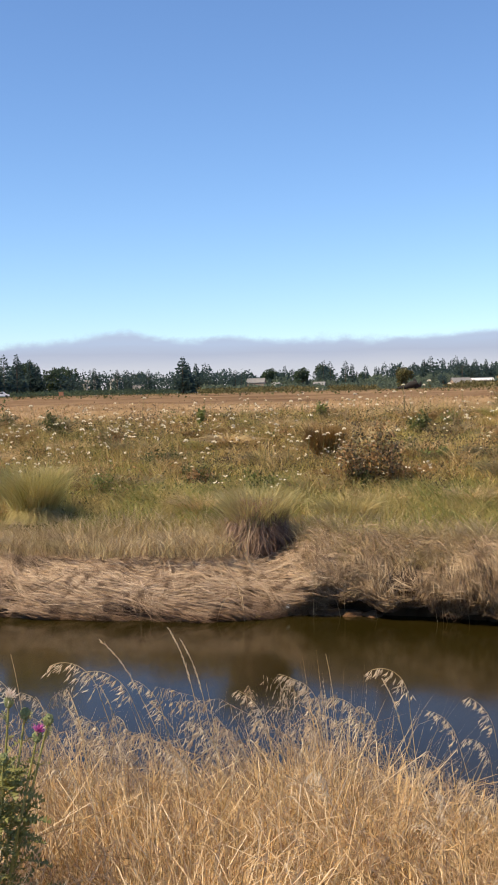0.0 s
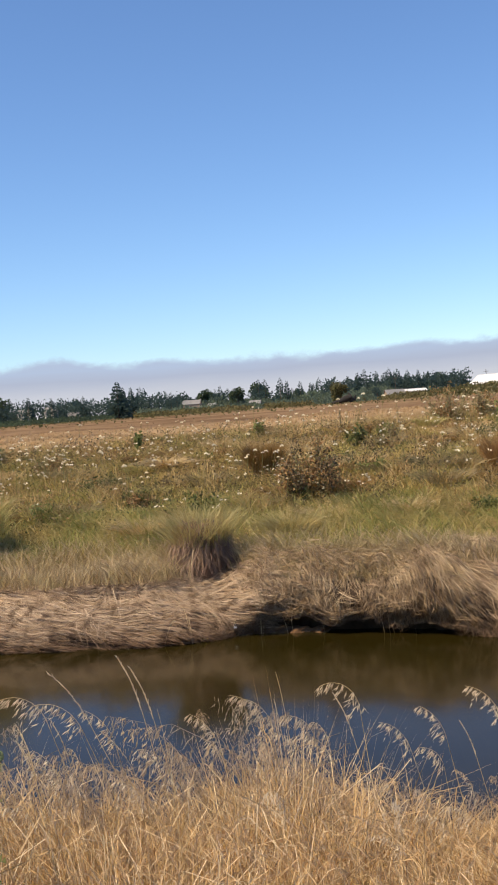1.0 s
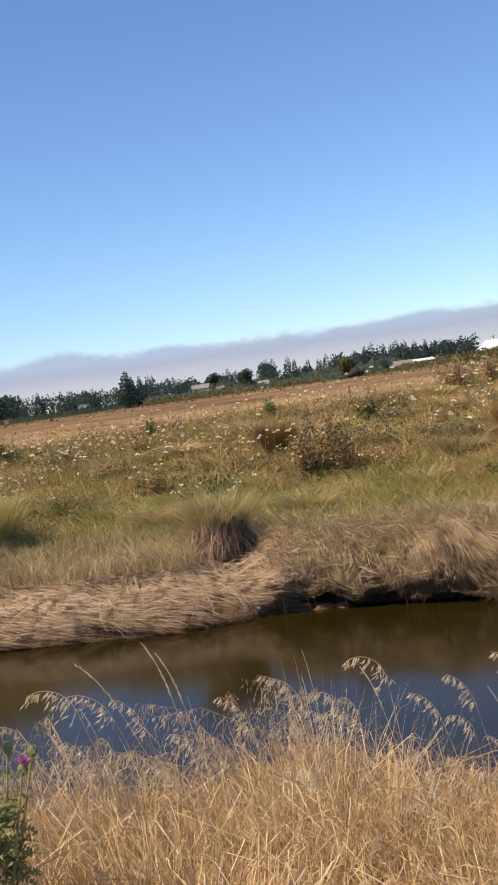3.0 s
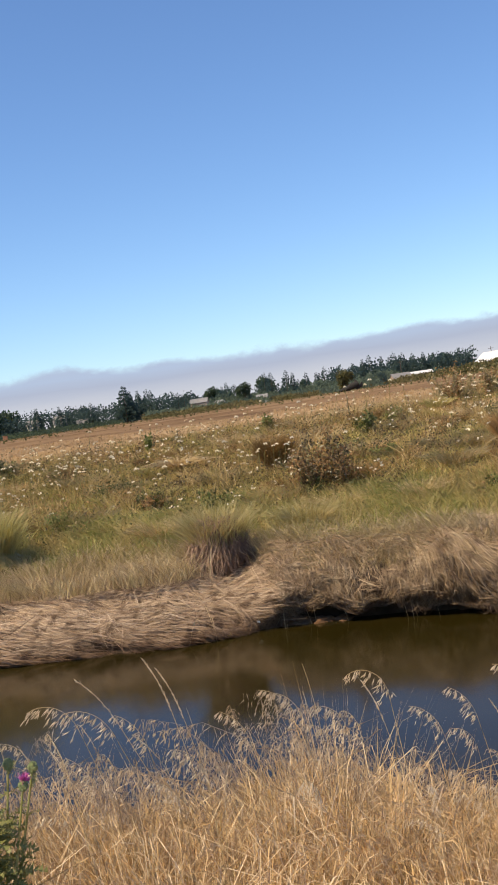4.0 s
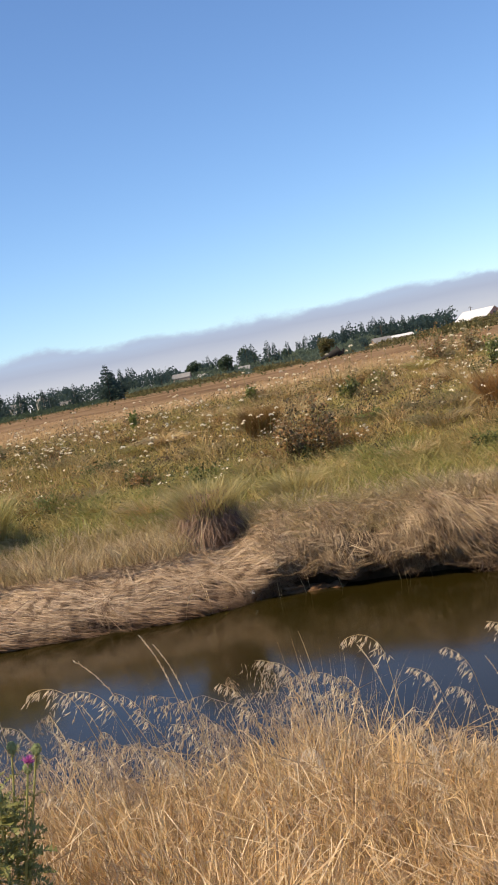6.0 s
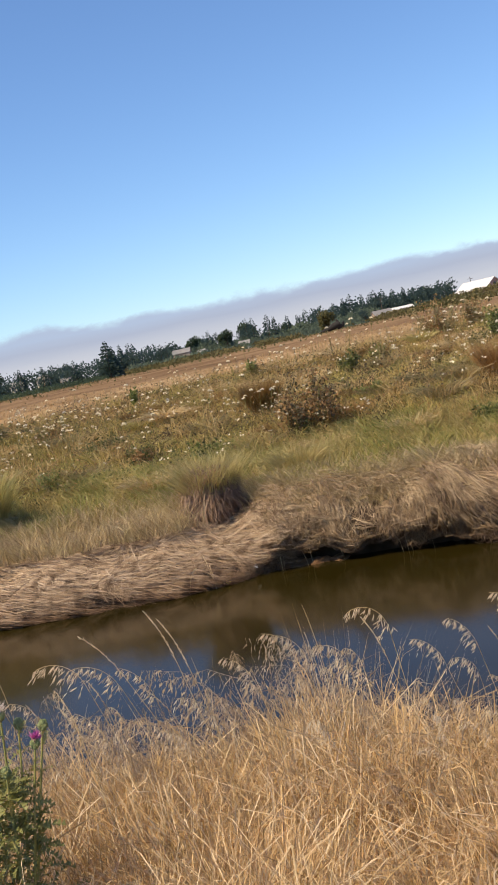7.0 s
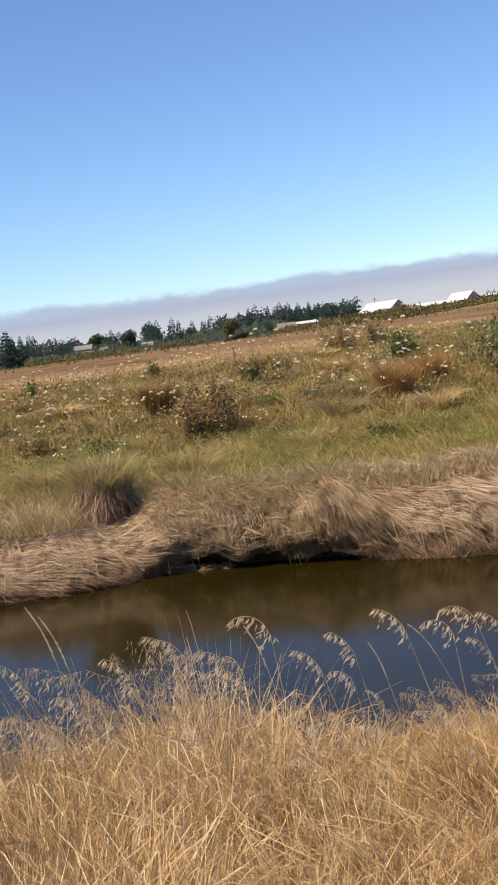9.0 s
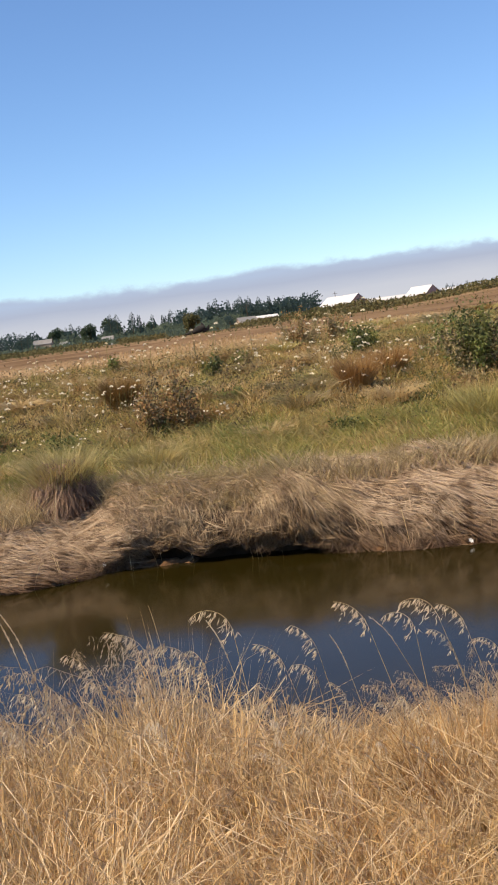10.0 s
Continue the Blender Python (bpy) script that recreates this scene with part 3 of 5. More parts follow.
base[:, 2] += rng.uniform(0.10, 0.60, n) * sward(x, y)
way = 6.28 * vnoise(x * 2.2, y * 2.2, 57)
link("broken_straw", raw_mesh("broken_straw", *kinked(base, h, way + rng.normal(0, 1.2, n), np.abs(rng.normal(0.9, 0.7, n)), rng.uniform(0.0016, 0.0042, n) * (0.6 + 0.4 * smooth(2.4, 3.4, y)))), BLEACHED,
     "pale bent and broken straws in the dry grass", "grass", "stuff")
# thinner grass goes on along the bank and behind
n = 40000
x, y = scatter(n, -13, 14, -8, 5.25)
out = (x < -2.2) | (x > 3.4) | (y < 1.7)
x, y = x[out], y[out]
n = len(x)
h = rng.uniform(0.15, 0.42, n) * (0.55 + 0.8 * vnoise(x * 1.3, y * 1.3, 55)) * np.where(np.hypot(x, y) < 0.9, 0.3, 1)
link("dry_grass", raw_mesh("dry_grass", *blades(stand(x, y), h, rng.uniform(0, 6.28, n), np.abs(rng.normal(0.4, 0.35, n)), rng.uniform(0, 0.7, n), rng.uniform(0.007, 0.019, n), 3)), DRY,
     "looser dry grass along the river bank", "grass", "stuff")

# ---- more materials ----
STALK = blade_material("straw_stalk", [(0.62, 0.46, 0.24), (0.74, 0.58, 0.34)], [(0.52, 0.36, 0.18), (0.68, 0.52, 0.30)], 3.0)
PANICLE = blade_material("ripe_panicle", [(0.74, 0.60, 0.42), (0.56, 0.45, 0.31), (0.84, 0.73, 0.56)], [(0.60, 0.47, 0.32), (0.74, 0.61, 0.43)], 3.0)
PLUME = blade_material("faded_plume", [(0.52, 0.41, 0.29), (0.36, 0.27, 0.18), (0.62, 0.50, 0.36)], [(0.56, 0.41, 0.25), (0.42, 0.30, 0.18)], 2.0, through_light=0.3)
PETAL = blade_material("white_petal", [(0.84, 0.74, 0.52), (0.90, 0.83, 0.66)], [(0.62, 0.47, 0.28), (0.80, 0.69, 0.48)], 1.2)
STEM = blade_material("green_stem", [(0.16, 0.17, 0.05), (0.28, 0.25, 0.09)], [(0.34, 0.26, 0.12), (0.20, 0.17, 0.06)], 2.0)
SEDGE = blade_material("sedge_blade", [(0.42, 0.36, 0.14), (0.56, 0.46, 0.20), (0.30, 0.26, 0.09)], [(0.54, 0.42, 0.20), (0.40, 0.32, 0.13)], 3.0)
SEDGE_DEAD = blade_material("dead_sedge", [(0.21, 0.128, 0.085), (0.32, 0.205, 0.135), (0.12, 0.07, 0.046)], [(0.27, 0.17, 0.115), (0.16, 0.095, 0.062)], 3.0, through_light=0.1)
LUSH = blade_material("lush_blade", [(0.38, 0.34, 0.105), (0.52, 0.435, 0.165), (0.23, 0.21, 0.06)], [(0.56, 0.44, 0.19), (0.40, 0.34, 0.12)], 3.0)
RUST = blade_material("rusty_tuft", [(0.38, 0.21, 0.075), (0.50, 0.30, 0.12), (0.27, 0.14, 0.05)], [(0.45, 0.28, 0.11), (0.33, 0.18, 0.065)], 3.0)
UMBER = blade_material("umber_tuft", [(0.25, 0.145, 0.05), (0.34, 0.205, 0.072), (0.16, 0.09, 0.03)], [(0.28, 0.17, 0.058), (0.21, 0.125, 0.044)], 3.0, through_light=0.2)
# leaves coloured dark to paint the shade inside shrubs and between tufts
SHADED = blade_material("shaded_leaf", [(0.085, 0.055, 0.03), (0.14, 0.085, 0.045), (0.05, 0.036, 0.02)], [(0.06, 0.06, 0.025), (0.11, 0.08, 0.04)], 4.0, through_light=0.1)
STRAW = blade_material("straw_tuft", [(0.60, 0.44, 0.22), (0.72, 0.55, 0.30), (0.42, 0.28, 0.12)], [(0.50, 0.36, 0.17), (0.64, 0.48, 0.26)], 3.0)
DOCK = blade_material("withered_leaf", [(0.34, 0.17, 0.07), (0.48, 0.29, 0.13), (0.14, 0.075, 0.03), (0.58, 0.41, 0.21)], [(0.26, 0.19, 0.06), (0.38, 0.20, 0.085), (0.15, 0.10, 0.035)], 4.0)
LEAF = blade_material("dark_leaf", [(0.050, 0.062, 0.018), (0.092, 0.104, 0.03), (0.15, 0.145, 0.052)], [(0.07, 0.078, 0.024), (0.12, 0.122, 0.04)], 3.0, through_light=0.2)
FRESH = blade_material("fresh_leaf", [(0.13, 0.165, 0.04), (0.21, 0.235, 0.062), (0.08, 0.105, 0.026)], [(0.18, 0.19, 0.054), (0.27, 0.26, 0.09)], 3.0)
WEED = blade_material("grey_weed", [(0.25, 0.215, 0.095), (0.40, 0.315, 0.165), (0.16, 0.145, 0.055)], [(0.46, 0.35, 0.19), (0.28, 0.215, 0.105)], 2.0)
# aerial haze mixed into the colours: bluish, lifted, little contrast
NEEDLE = blade_material("hazed_conifer_foliage", [(0.055, 0.088, 0.090), (0.070, 0.108, 0.100), (0.088, 0.126, 0.108)], [(0.060, 0.090, 0.084), (0.080, 0.112, 0.092)], 0.05, through_light=0.5, rough=1.0)
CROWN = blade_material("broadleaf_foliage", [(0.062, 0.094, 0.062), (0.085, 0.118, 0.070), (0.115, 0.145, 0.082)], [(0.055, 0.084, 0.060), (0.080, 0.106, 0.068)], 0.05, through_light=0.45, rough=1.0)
# paler grey-green, with the haze of distance in the colour
HAZY_GREEN = blade_material("hazed_thicket", [(0.11, 0.145, 0.105), (0.135, 0.17, 0.12), (0.09, 0.12, 0.09)], [(0.12, 0.155, 0.11), (0.15, 0.18, 0.125)], 0.05, through_light=0.35, rough=1.0)
SCRUB = blade_material("scrub_foliage", [(0.09, 0.095, 0.04), (0.15, 0.13, 0.06), (0.06, 0.07, 0.028)], [(0.19, 0.15, 0.075), (0.12, 0.115, 0.05)], 0.04, through_light=0.15, rough=1.0)
BARK = plain_material("bark", (0.05, 0.038, 0.028), (0.12, 0.09, 0.065), 3)
ROOF_WHITE = plain_material("white_metal_roof", (0.60, 0.58, 0.57), (0.72, 0.70, 0.68), 0.5, 0.45, 0.05)
ROOF_GREY = plain_material("grey_roof", (0.17, 0.16, 0.16), (0.26, 0.25, 0.24), 0.5, 0.7, 0.05)
WALL_RED = plain_material("weathered_red_boards", (0.38, 0.235, 0.195), (0.48, 0.31, 0.26), 0.6, 0.85, 0.1)
WALL_PALE = plain_material("pale_siding", (0.52, 0.49, 0.44), (0.66, 0.63, 0.57), 0.5, 0.8, 0.1)
WALL_TAN = plain_material("tan_siding", (0.30, 0.23, 0.17), (0.40, 0.31, 0.23), 0.5, 0.8, 0.1)
GLASS = plain_material("dark_window", (0.03, 0.035, 0.04), (0.06, 0.07, 0.08), 0.5, 0.12, 0.0)
FABRIC = plain_material("white_tarpaulin", (0.62, 0.59, 0.53), (0.74, 0.71, 0.64), 0.4, 0.6, 0.1)
PAINT = plain_material("white_car_paint", (0.74, 0.74, 0.74), (0.80, 0.80, 0.80), 0.3, 0.25, 0.0)
RUBBER = plain_material("tyre_rubber", (0.02, 0.02, 0.02), (0.035, 0.035, 0.035), 3, 0.9, 0.1)
ORANGE = plain_material("orange_panel", (0.30, 0.13, 0.065), (0.38, 0.18, 0.09), 1, 0.7, 0.1)
CHAR = plain_material("dark_dead_wood", (0.012, 0.010, 0.009), (0.03, 0.024, 0.02), 2, 0.9, 0.6)
MUD = plain_material("wet_mud", (0.10, 0.048, 0.020), (0.20, 0.105, 0.046), 9, 0.95, 0.6)
THISTLE = blade_material("thistle_leaf", [(0.26, 0.265, 0.075), (0.40, 0.375, 0.12), (0.10, 0.115, 0.032)], [(0.32, 0.31, 0.095), (0.50, 0.45, 0.19), (0.14, 0.15, 0.045)], 8.0)
BRACT = plain_material("spiny_bract", (0.16, 0.20, 0.07), (0.30, 0.33, 0.14), 60, 0.7, 0.6)
PINK = blade_material("purple_floret", [(0.50, 0.10, 0.36), (0.62, 0.16, 0.46)], [(0.55, 0.13, 0.40), (0.44, 0.08, 0.32)], 8.0)
DOWN = blade_material("seed_down", [(0.76, 0.68, 0.58), (0.84, 0.78, 0.70)], [(0.62, 0.46, 0.34), (0.80, 0.72, 0.62)], 8.0)
YELLOW = plain_material("yellow_petal", (0.70, 0.52, 0.08), (0.80, 0.64, 0.14), 40, 0.6, 0.1)
WHITE = plain_material("white_scrap", (0.78, 0.77, 0.73), (0.86, 0.85, 0.82), 40, 0.6, 0.1)


def holder(name, place, label, category, group="", turn=0.0, scale=1.0):
    ob = new(name)
    ob.empty_display_size = 0.1
    ob.matrix_basis = pose(*place, 0, 0, turn)
    ob.scale = (scale,) * 3
    return tagged(ob, label, category, group)


def on_ground(x, y, sink=0.02):
    return (x, y, float(ground(x, y)) - sink)


def placed(x, y, turn=0.0, scale=1.0, sink=0.02, tilt=0.0):
    return pose(*on_ground(x, y, sink), tilt, 0, turn) @ Matrix.Scale(scale, 4)


def tube_arrays(P, r, sides=3):
    """A thin tapered tube along K points with radii r."""
    P, r = np.asarray(P, float), np.asarray(r, float)
    k = len(P)
    tan = unit(np.gradient(P, axis=0))
    a = unit(np.cross(tan, np.array([0.13, 0.97, 0.21])))
    b = np.cross(tan, a)
    th = np.linspace(0, 2 * np.pi, sides, endpoint=False)
    V = P[:, None] + r[:, None, None] * (np.cos(th)[None, :, None] * a[:, None] + np.sin(th)[None, :, None] * b[:, None])
    i = np.arange(k * sides).reshape(k, sides)
    j = np.roll(i, -1, 1)
    q = np.stack([i[:-1], j[:-1], j[1:], i[1:]], -1).reshape(-1, 4)
    return V.reshape(-1, 3), q.ravel(), np.full(len(q), 4)


def seeds(places, ways, length, width):
    """Slim pointed grains: stretched octahedra."""
    places, ways = np.asarray(places, float), unit(np.asarray(ways, float))
    n = len(places)
    length, width = np.broadcast_to(length, n), np.broadcast_to(width, n)
    a = unit(np.cross(ways, np.array([0.31, 0.9, 0.22])))
    b = np.cross(ways, a)
    mid = places + ways * (length * 0.4)[:, None]
    w = (width * 0.5)[:, None]
    V = np.stack([places, mid + a * w, mid + b * w, mid - a * w, mid - b * w, places + ways * length[:, None]], 1)
    one = np.array([0, 2, 1, 0, 3, 2, 0, 4, 3, 0, 1, 4, 5, 1, 2, 5, 2, 3, 5, 3, 4, 5, 4, 1])
    return V.reshape(-1, 3), (one[None] + 6 * np.arange(n)[:, None]).ravel(), np.full(8 * n, 3)


def leaf_arrays(places, ways, length, width, curl=0.2, flat=False):
    """Small pointed leaves, folded a little along the middle."""
    places, ways = np.asarray(places, float), unit(np.asarray(ways, float))
    n = len(places)
    length, width = np.broadcast_to(length, n)[:, None], np.broadcast_to(width, n)[:, None]
    side = unit(np.cross(ways, np.array([0.05, 0, 1.0]) if flat else unit(rng.normal(0, 1, (n, 3)))))
    up = np.cross(side, ways)
    mid = places + ways * length * 0.45
    V = np.stack([places, mid + side * width * 0.5 + up * length * curl * 0.4, mid, mid - side * width * 0.5 + up * length * curl * 0.4, places + ways * length - up * length * curl * 0.3], 1)
    one = np.array([0, 2, 1, 0, 3, 2, 1, 2, 4, 2, 3, 4])
    return V.reshape(-1, 3), (one[None] + 5 * np.arange(n)[:, None]).ravel(), np.full(4 * n, 3)


# ---- far trees ----
def conifer(h, spread, seed, bare=0.08, n=470, tier=0.0):
    """Trunk and whorls of drooping boughs, each a fan of ragged sprays."""
    g = np.random.default_rng(seed)
    trunk = tube_arrays([(0, 0, -0.5), (0.05, 0, h * 0.5), (0, 0.04, h * 0.97)], [h * 0.016, h * 0.010, h * 0.002], 6)
    zz = h * (bare + (1 - bare) * (1 - (1 - g.random(n)) ** 0.72))
    if tier:
        zz = np.minimum(np.round(zz / tier) * tier + g.normal(0, 0.14 * tier, n), h * 0.99)
    th = g.uniform(0, 6.28, n)
    env = spread * (1 - zz / h) ** 0.92 * (0.45 + 0.95 * vnoise(zz * 0.9, th * 1.3, seed)) + 0.08
    r = env * np.sqrt(g.random(n))
    P = np.stack([np.cos(th) * r, np.sin(th) * r, zz], -1)
    out = np.stack([np.cos(th), np.sin(th), g.normal(-0.15, 0.35, n)], -1)
    size = h * g.uniform(0.06, 0.13, n) * (1.15 - 0.72 * zz / h)
    return trunk, leaf_arrays(P, out, size, size * g.uniform(0.45, 0.8, n))


def broadleaf(h, spread, seed, low=0.22, n=520):
    """Trunk with limbs, and a crown of leaf clumps with an uneven outline."""
    g = np.random.default_rng(seed)
    tubes = [tube_arrays([(0, 0, -0.4), (0.1, 0, h * 0.3), (0.05, 0.1, h * 0.6)], [h * 0.03, h * 0.022, h * 0.01], 6)]
    blobs = []
    for i in range(11):
        th, r = g.uniform(0, 6.28), spread * g.uniform(0.2, 0.75)
        c = np.array([np.cos(th) * r, np.sin(th) * r, h * g.uniform(low + 0.18, 0.84)])
        blobs.append((c, spread * g.uniform(0.28, 0.48)))
        tubes.append(tube_arrays([(0.08, 0.02, h * 0.28), (c[0] * 0.5, c[1] * 0.5, (h * 0.3 + c[2]) * 0.5), c], [h * 0.014, h * 0.009, h * 0.003], 4))
    per = n // len(blobs)
    pl, wy = [], []
    for c, r in blobs:
        d = unit(g.normal(0, 1, (per, 3)))
        pl.append(c + d * r * g.uniform(0.55, 1.12, (per, 1)) * np.array([1.1, 1.1, 0.85]))
        wy.append(d + g.normal(0, 0.7, (per, 3)))
    pl, wy = np.concatenate(pl), np.concatenate(wy)
    return join_arrays(tubes), leaf_arrays(pl, wy, g.uniform(0.10, 0.22, len(pl)) * h * 0.55, g.uniform(0.08, 0.16, len(pl)) * h * 0.55)


def tree_thing(arrays, foliage, label, group, place, category="tree", turn=0.0, scale=1.0):
    t = holder("tree", place, label, category, group, turn, scale)
    part("trunk", raw_mesh("trunk", *arrays[0]), BARK, t)
    part("crown", raw_mesh("crown", *arrays[1], shade=False), foliage, t)
    return t


# rows of (x, height of the top) at one distance; conifers, with a few round crowns between them
ROWS = [
    (500, [(-146, 22), (-133, 24), (-125, 19), (-118, 17), (-113, 20), (-107, 20.5), (-98, 17)], 1.0),
    (520, [(-141, 30), (-136, 27), (-129, 16), (-123, 16.5), (-118, 15), (-111, 18.4), (-105, 19), (-101, 16), (-94, 15), (-87, 16), (-84, 14), (-74, 14), (-63, 13), (-52, 13), (-48, 13)], 0.8),
    (520, [(-31, 17), (-25, 16), (-19, 15.5), (-12, 12.5), (-6, 12), (-3, 11)], 0.85),
    (640, [(13, 15), (22, 16.7), (26, 14.6), (32, 14.5), (45, 19), (49, 18), (58, 18), (62, 16), (70, 16), (76, 15), (81, 18)], 0.88),
    (760, [(117, 20), (124, 21), (129, 23), (138, 22), (147, 23.5), (153, 22), (160, 21.6), (168, 20), (175, 19), (184, 18.4), (191, 16), (200, 14)], 0.9),
    (760, [(303, 13.6), (308, 13.4), (319, 14), (341, 13.7)], 0.9),
]
kinds = [conifer(15, 4.2, 11), conifer(15, 3.6, 12, 0.12), conifer(15, 5.2, 13), broadleaf(15, 5.6, 21, 0.1, 900), broadleaf(15, 5.0, 22, 0.1, 900)]
first = {}
pick = random.Random(5)


def plant(kind, x, y, h):
    s = h / 15.0
    turn = pick.uniform(0, 360)
    if kind not in first:
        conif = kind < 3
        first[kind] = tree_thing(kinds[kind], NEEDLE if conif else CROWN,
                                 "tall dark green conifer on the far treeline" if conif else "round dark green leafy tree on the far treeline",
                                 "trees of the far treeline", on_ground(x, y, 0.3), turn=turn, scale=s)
        return first[kind]
    src = first[kind]
    return copy_thing(src, pose(*on_ground(x, y, 0.3), 0, 0, turn) @ Matrix.Scale(s / src.scale[0], 4))


for dist, row, conifers in ROWS:
    for x, top in row:
        y = dist + pick.uniform(-25, 25)
        base = float(ground(x, y))
        plant(pick.choice((0, 1, 2)) if pick.random() < conifers else pick.choice((3, 4)), x * y / dist, y, (top - base) * 1.03)
    lo, hi = row[0][0], row[-1][0]
    tops = np.array(row)
    for i in range(int((hi - lo) / (2.3 if dist < 600 else 4.0 if dist < 700 else 6.0))):
        x, y = pick.uniform(lo, hi), dist + pick.uniform(5, 60)
        top = float(np.interp(x, tops[:, 0], tops[:, 1])) * pick.uniform(0.62, 0.97)
        plant(pick.choice((0, 1, 2)) if pick.random() < conifers else pick.choice((3, 4)), x * y / dist, y, max(4.0, top))

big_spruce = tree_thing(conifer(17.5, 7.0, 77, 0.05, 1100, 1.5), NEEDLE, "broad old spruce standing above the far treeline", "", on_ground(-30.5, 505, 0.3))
lone = tree_thing(broadleaf(6.6, 3.0, 31, 0.1, 1500), SCRUB, "lone round olive-green tree at the field edge", "", on_ground(43.3, 300, 0.2))
tree_thing(broadleaf(5.4, 2.6, 32, 0.1, 700), NEEDLE, "small dark round tree beside the barn", "", on_ground(78.3, 300, 0.2))
tree_thing(broadleaf(4.4, 2.4, 33, 0.08, 600), NEEDLE, "dark rounded bush tree in front of the woods", "", on_ground(59.9, 330, 0.2))
tree_thing(broadleaf(27, 10, 34, 0.05, 1500), NEEDLE, "very tall dark tree at the edge of the field", "", on_ground(-130, 470, 0.3))


def thicket(name, x0, x1, y0, y1, h0, h1, count, mat, label, size=0.5):
    """Low woody growth: many leaf clumps piled over a strip of land."""
    x, y = rng.uniform(x0, x1, count), rng.uniform(y0, y1, count)
    top = (h0 + (h1 - h0) * vnoise(x * 0.16 / size, y * 0.06 / size, 61)) * (0.7 + 0.6 * vnoise(x * 0.6 / size, y * 0.2 / size, 62))
    z = ground(x, y) + top * rng.random(count) ** 0.7
    wy = rng.normal(0, 1, (count, 3)) + np.array([0, -0.3, 0.5])
    return link(name, raw_mesh(name, *leaf_arrays(np.stack([x, y, z], -1), wy, rng.uniform(0.7, 1.6, count) * size, rng.uniform(0.5, 1.1, count) * size), shade=False), mat, label, "bushes", "stuff")


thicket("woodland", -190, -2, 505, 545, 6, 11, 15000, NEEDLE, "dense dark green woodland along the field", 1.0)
thicket("woodland", -5, 120, 615, 660, 3.5, 8, 12000, HAZY_GREEN, "mixed green woodland behind the field", 1.2)
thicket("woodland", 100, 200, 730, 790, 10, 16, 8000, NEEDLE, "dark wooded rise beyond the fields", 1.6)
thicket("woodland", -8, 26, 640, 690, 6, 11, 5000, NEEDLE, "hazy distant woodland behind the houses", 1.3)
thicket("scrub", -20, 110, 440, 500, 1.6, 3.4, 7500, HAZY_GREEN, "olive-green scrub along the far field edge", 0.9)
thicket("scrub", 54, 90, 270, 300, 0.9, 1.9, 3500, SCRUB, "low olive-brown bushes in the field", 0.5)
thicket("scrub", 36, 70, 135, 150, 0.5, 1.2, 6000, SCRUB, "low dark brush along the rise", 0.32)
thicket("scrub", 22, 34, 280, 300, 0.5, 1.3, 1500, SCRUB, "low brown bushes in the dry field", 0.45)
thicket("scrub", -16, 22, 330, 380, 0.6, 1.8, 2600, SCRUB, "low brown bushes at the far side of the field", 0.6)
thicket("scrub", -100, -30, 420, 480, 0.8, 2.2, 3600, CROWN, "green hedge at the foot of the woods", 0.8)


thicket("dry_weeds", -60, 70, 60, 220, 0.03, 0.30, 4500, SCRUB, "low brown weeds dotted over the dry field", 0.16)


# ---- far buildings ----
def box_bm(x0, x1, y0, y1, z0, z1):
    bm = bmesh.new()
    bmesh.ops.create_cube(bm, size=1, matrix=Matrix.Translation(((x0 + x1) / 2, (y0 + y1) / 2, (z0 + z1) / 2)) @ Matrix.Diagonal((x1 - x0, y1 - y0, z1 - z0, 1)))
    return bm


def gabled(bm, w, d, h, ridge):
    """A body with gable ends: w across the gable, d along the ridge."""
    v = [bm.verts.new(p) for y in (-d / 2, d / 2) for p in ((-w / 2, y, 0), (w / 2, y, 0), (w / 2, y, h), (0, y, ridge), (-w / 2, y, h))]
    bm.faces.new(v[:5][::-1]), bm.faces.new(v[5:])
    for a, b in ((0, 1), (1, 2), (4, 0)):
        bm.faces.new((v[a], v[b], v[b + 5], v[a + 5]))
    return bm


def roof_bm(w, d, h, ridge, over=0.35, thick=0.14):
    bm = bmesh.new()
    rise = (ridge - h) / (w / 2)
    x, e = w / 2 + over, h - over * rise
    ring = [(-x, e), (0, ridge), (x, e), (x, e + thick), (0, ridge + thick), (-x, e + thick)]
    a = [bm.verts.new((p, -d / 2 - over, q)) for p, q in ring]
    b = [bm.verts.new((p, d / 2 + over, q)) for p, q in ring]
    for i in range(6):
        j = (i + 1) % 6
        bm.faces.new((a[i], a[j], b[j], b[i]))
    for r in (a, b):
        bm.faces.new((r[0], r[1], r[4], r[5])), bm.faces.new((r[1], r[2], r[3], r[4]))
    bmesh.ops.recalc_face_normals(bm, faces=bm.faces)
    return bm


def building(name, place, turn, w, d, h, ridge, wall, roof, label, category, openings=(), ribs=0):
    t = holder(name, place, label, category, turn=turn)
    part("wall", gabled(bmesh.new(), w, d, h, ridge), wall, t)
    r = part("roof", roof_bm(w, d, h, ridge), roof, t)
    for kind, face, along, z0, wid, hgt in openings:
        lo, hi = along - wid / 2, along + wid / 2
        if face == "end":
            bm = box_bm(lo, hi, -d / 2 - 0.06, -d / 2 + 0.02, z0, z0 + hgt)
        else:
            bm = box_bm(-w / 2 - 0.06, -w / 2 + 0.02, lo, hi, z0, z0 + hgt)
        part(kind, bm, GLASS if kind == "window" else WALL_TAN, t)
    for i in range(ribs):
        y = -d / 2 + d * (i + 0.5) / ribs
        part("roof_seam", box_bm(-w * 0.5 - 0.2, -w * 0.5 - 0.1, y - 0.05, y + 0.05, h - 0.2, h - 0.05), roof, t)
    return t


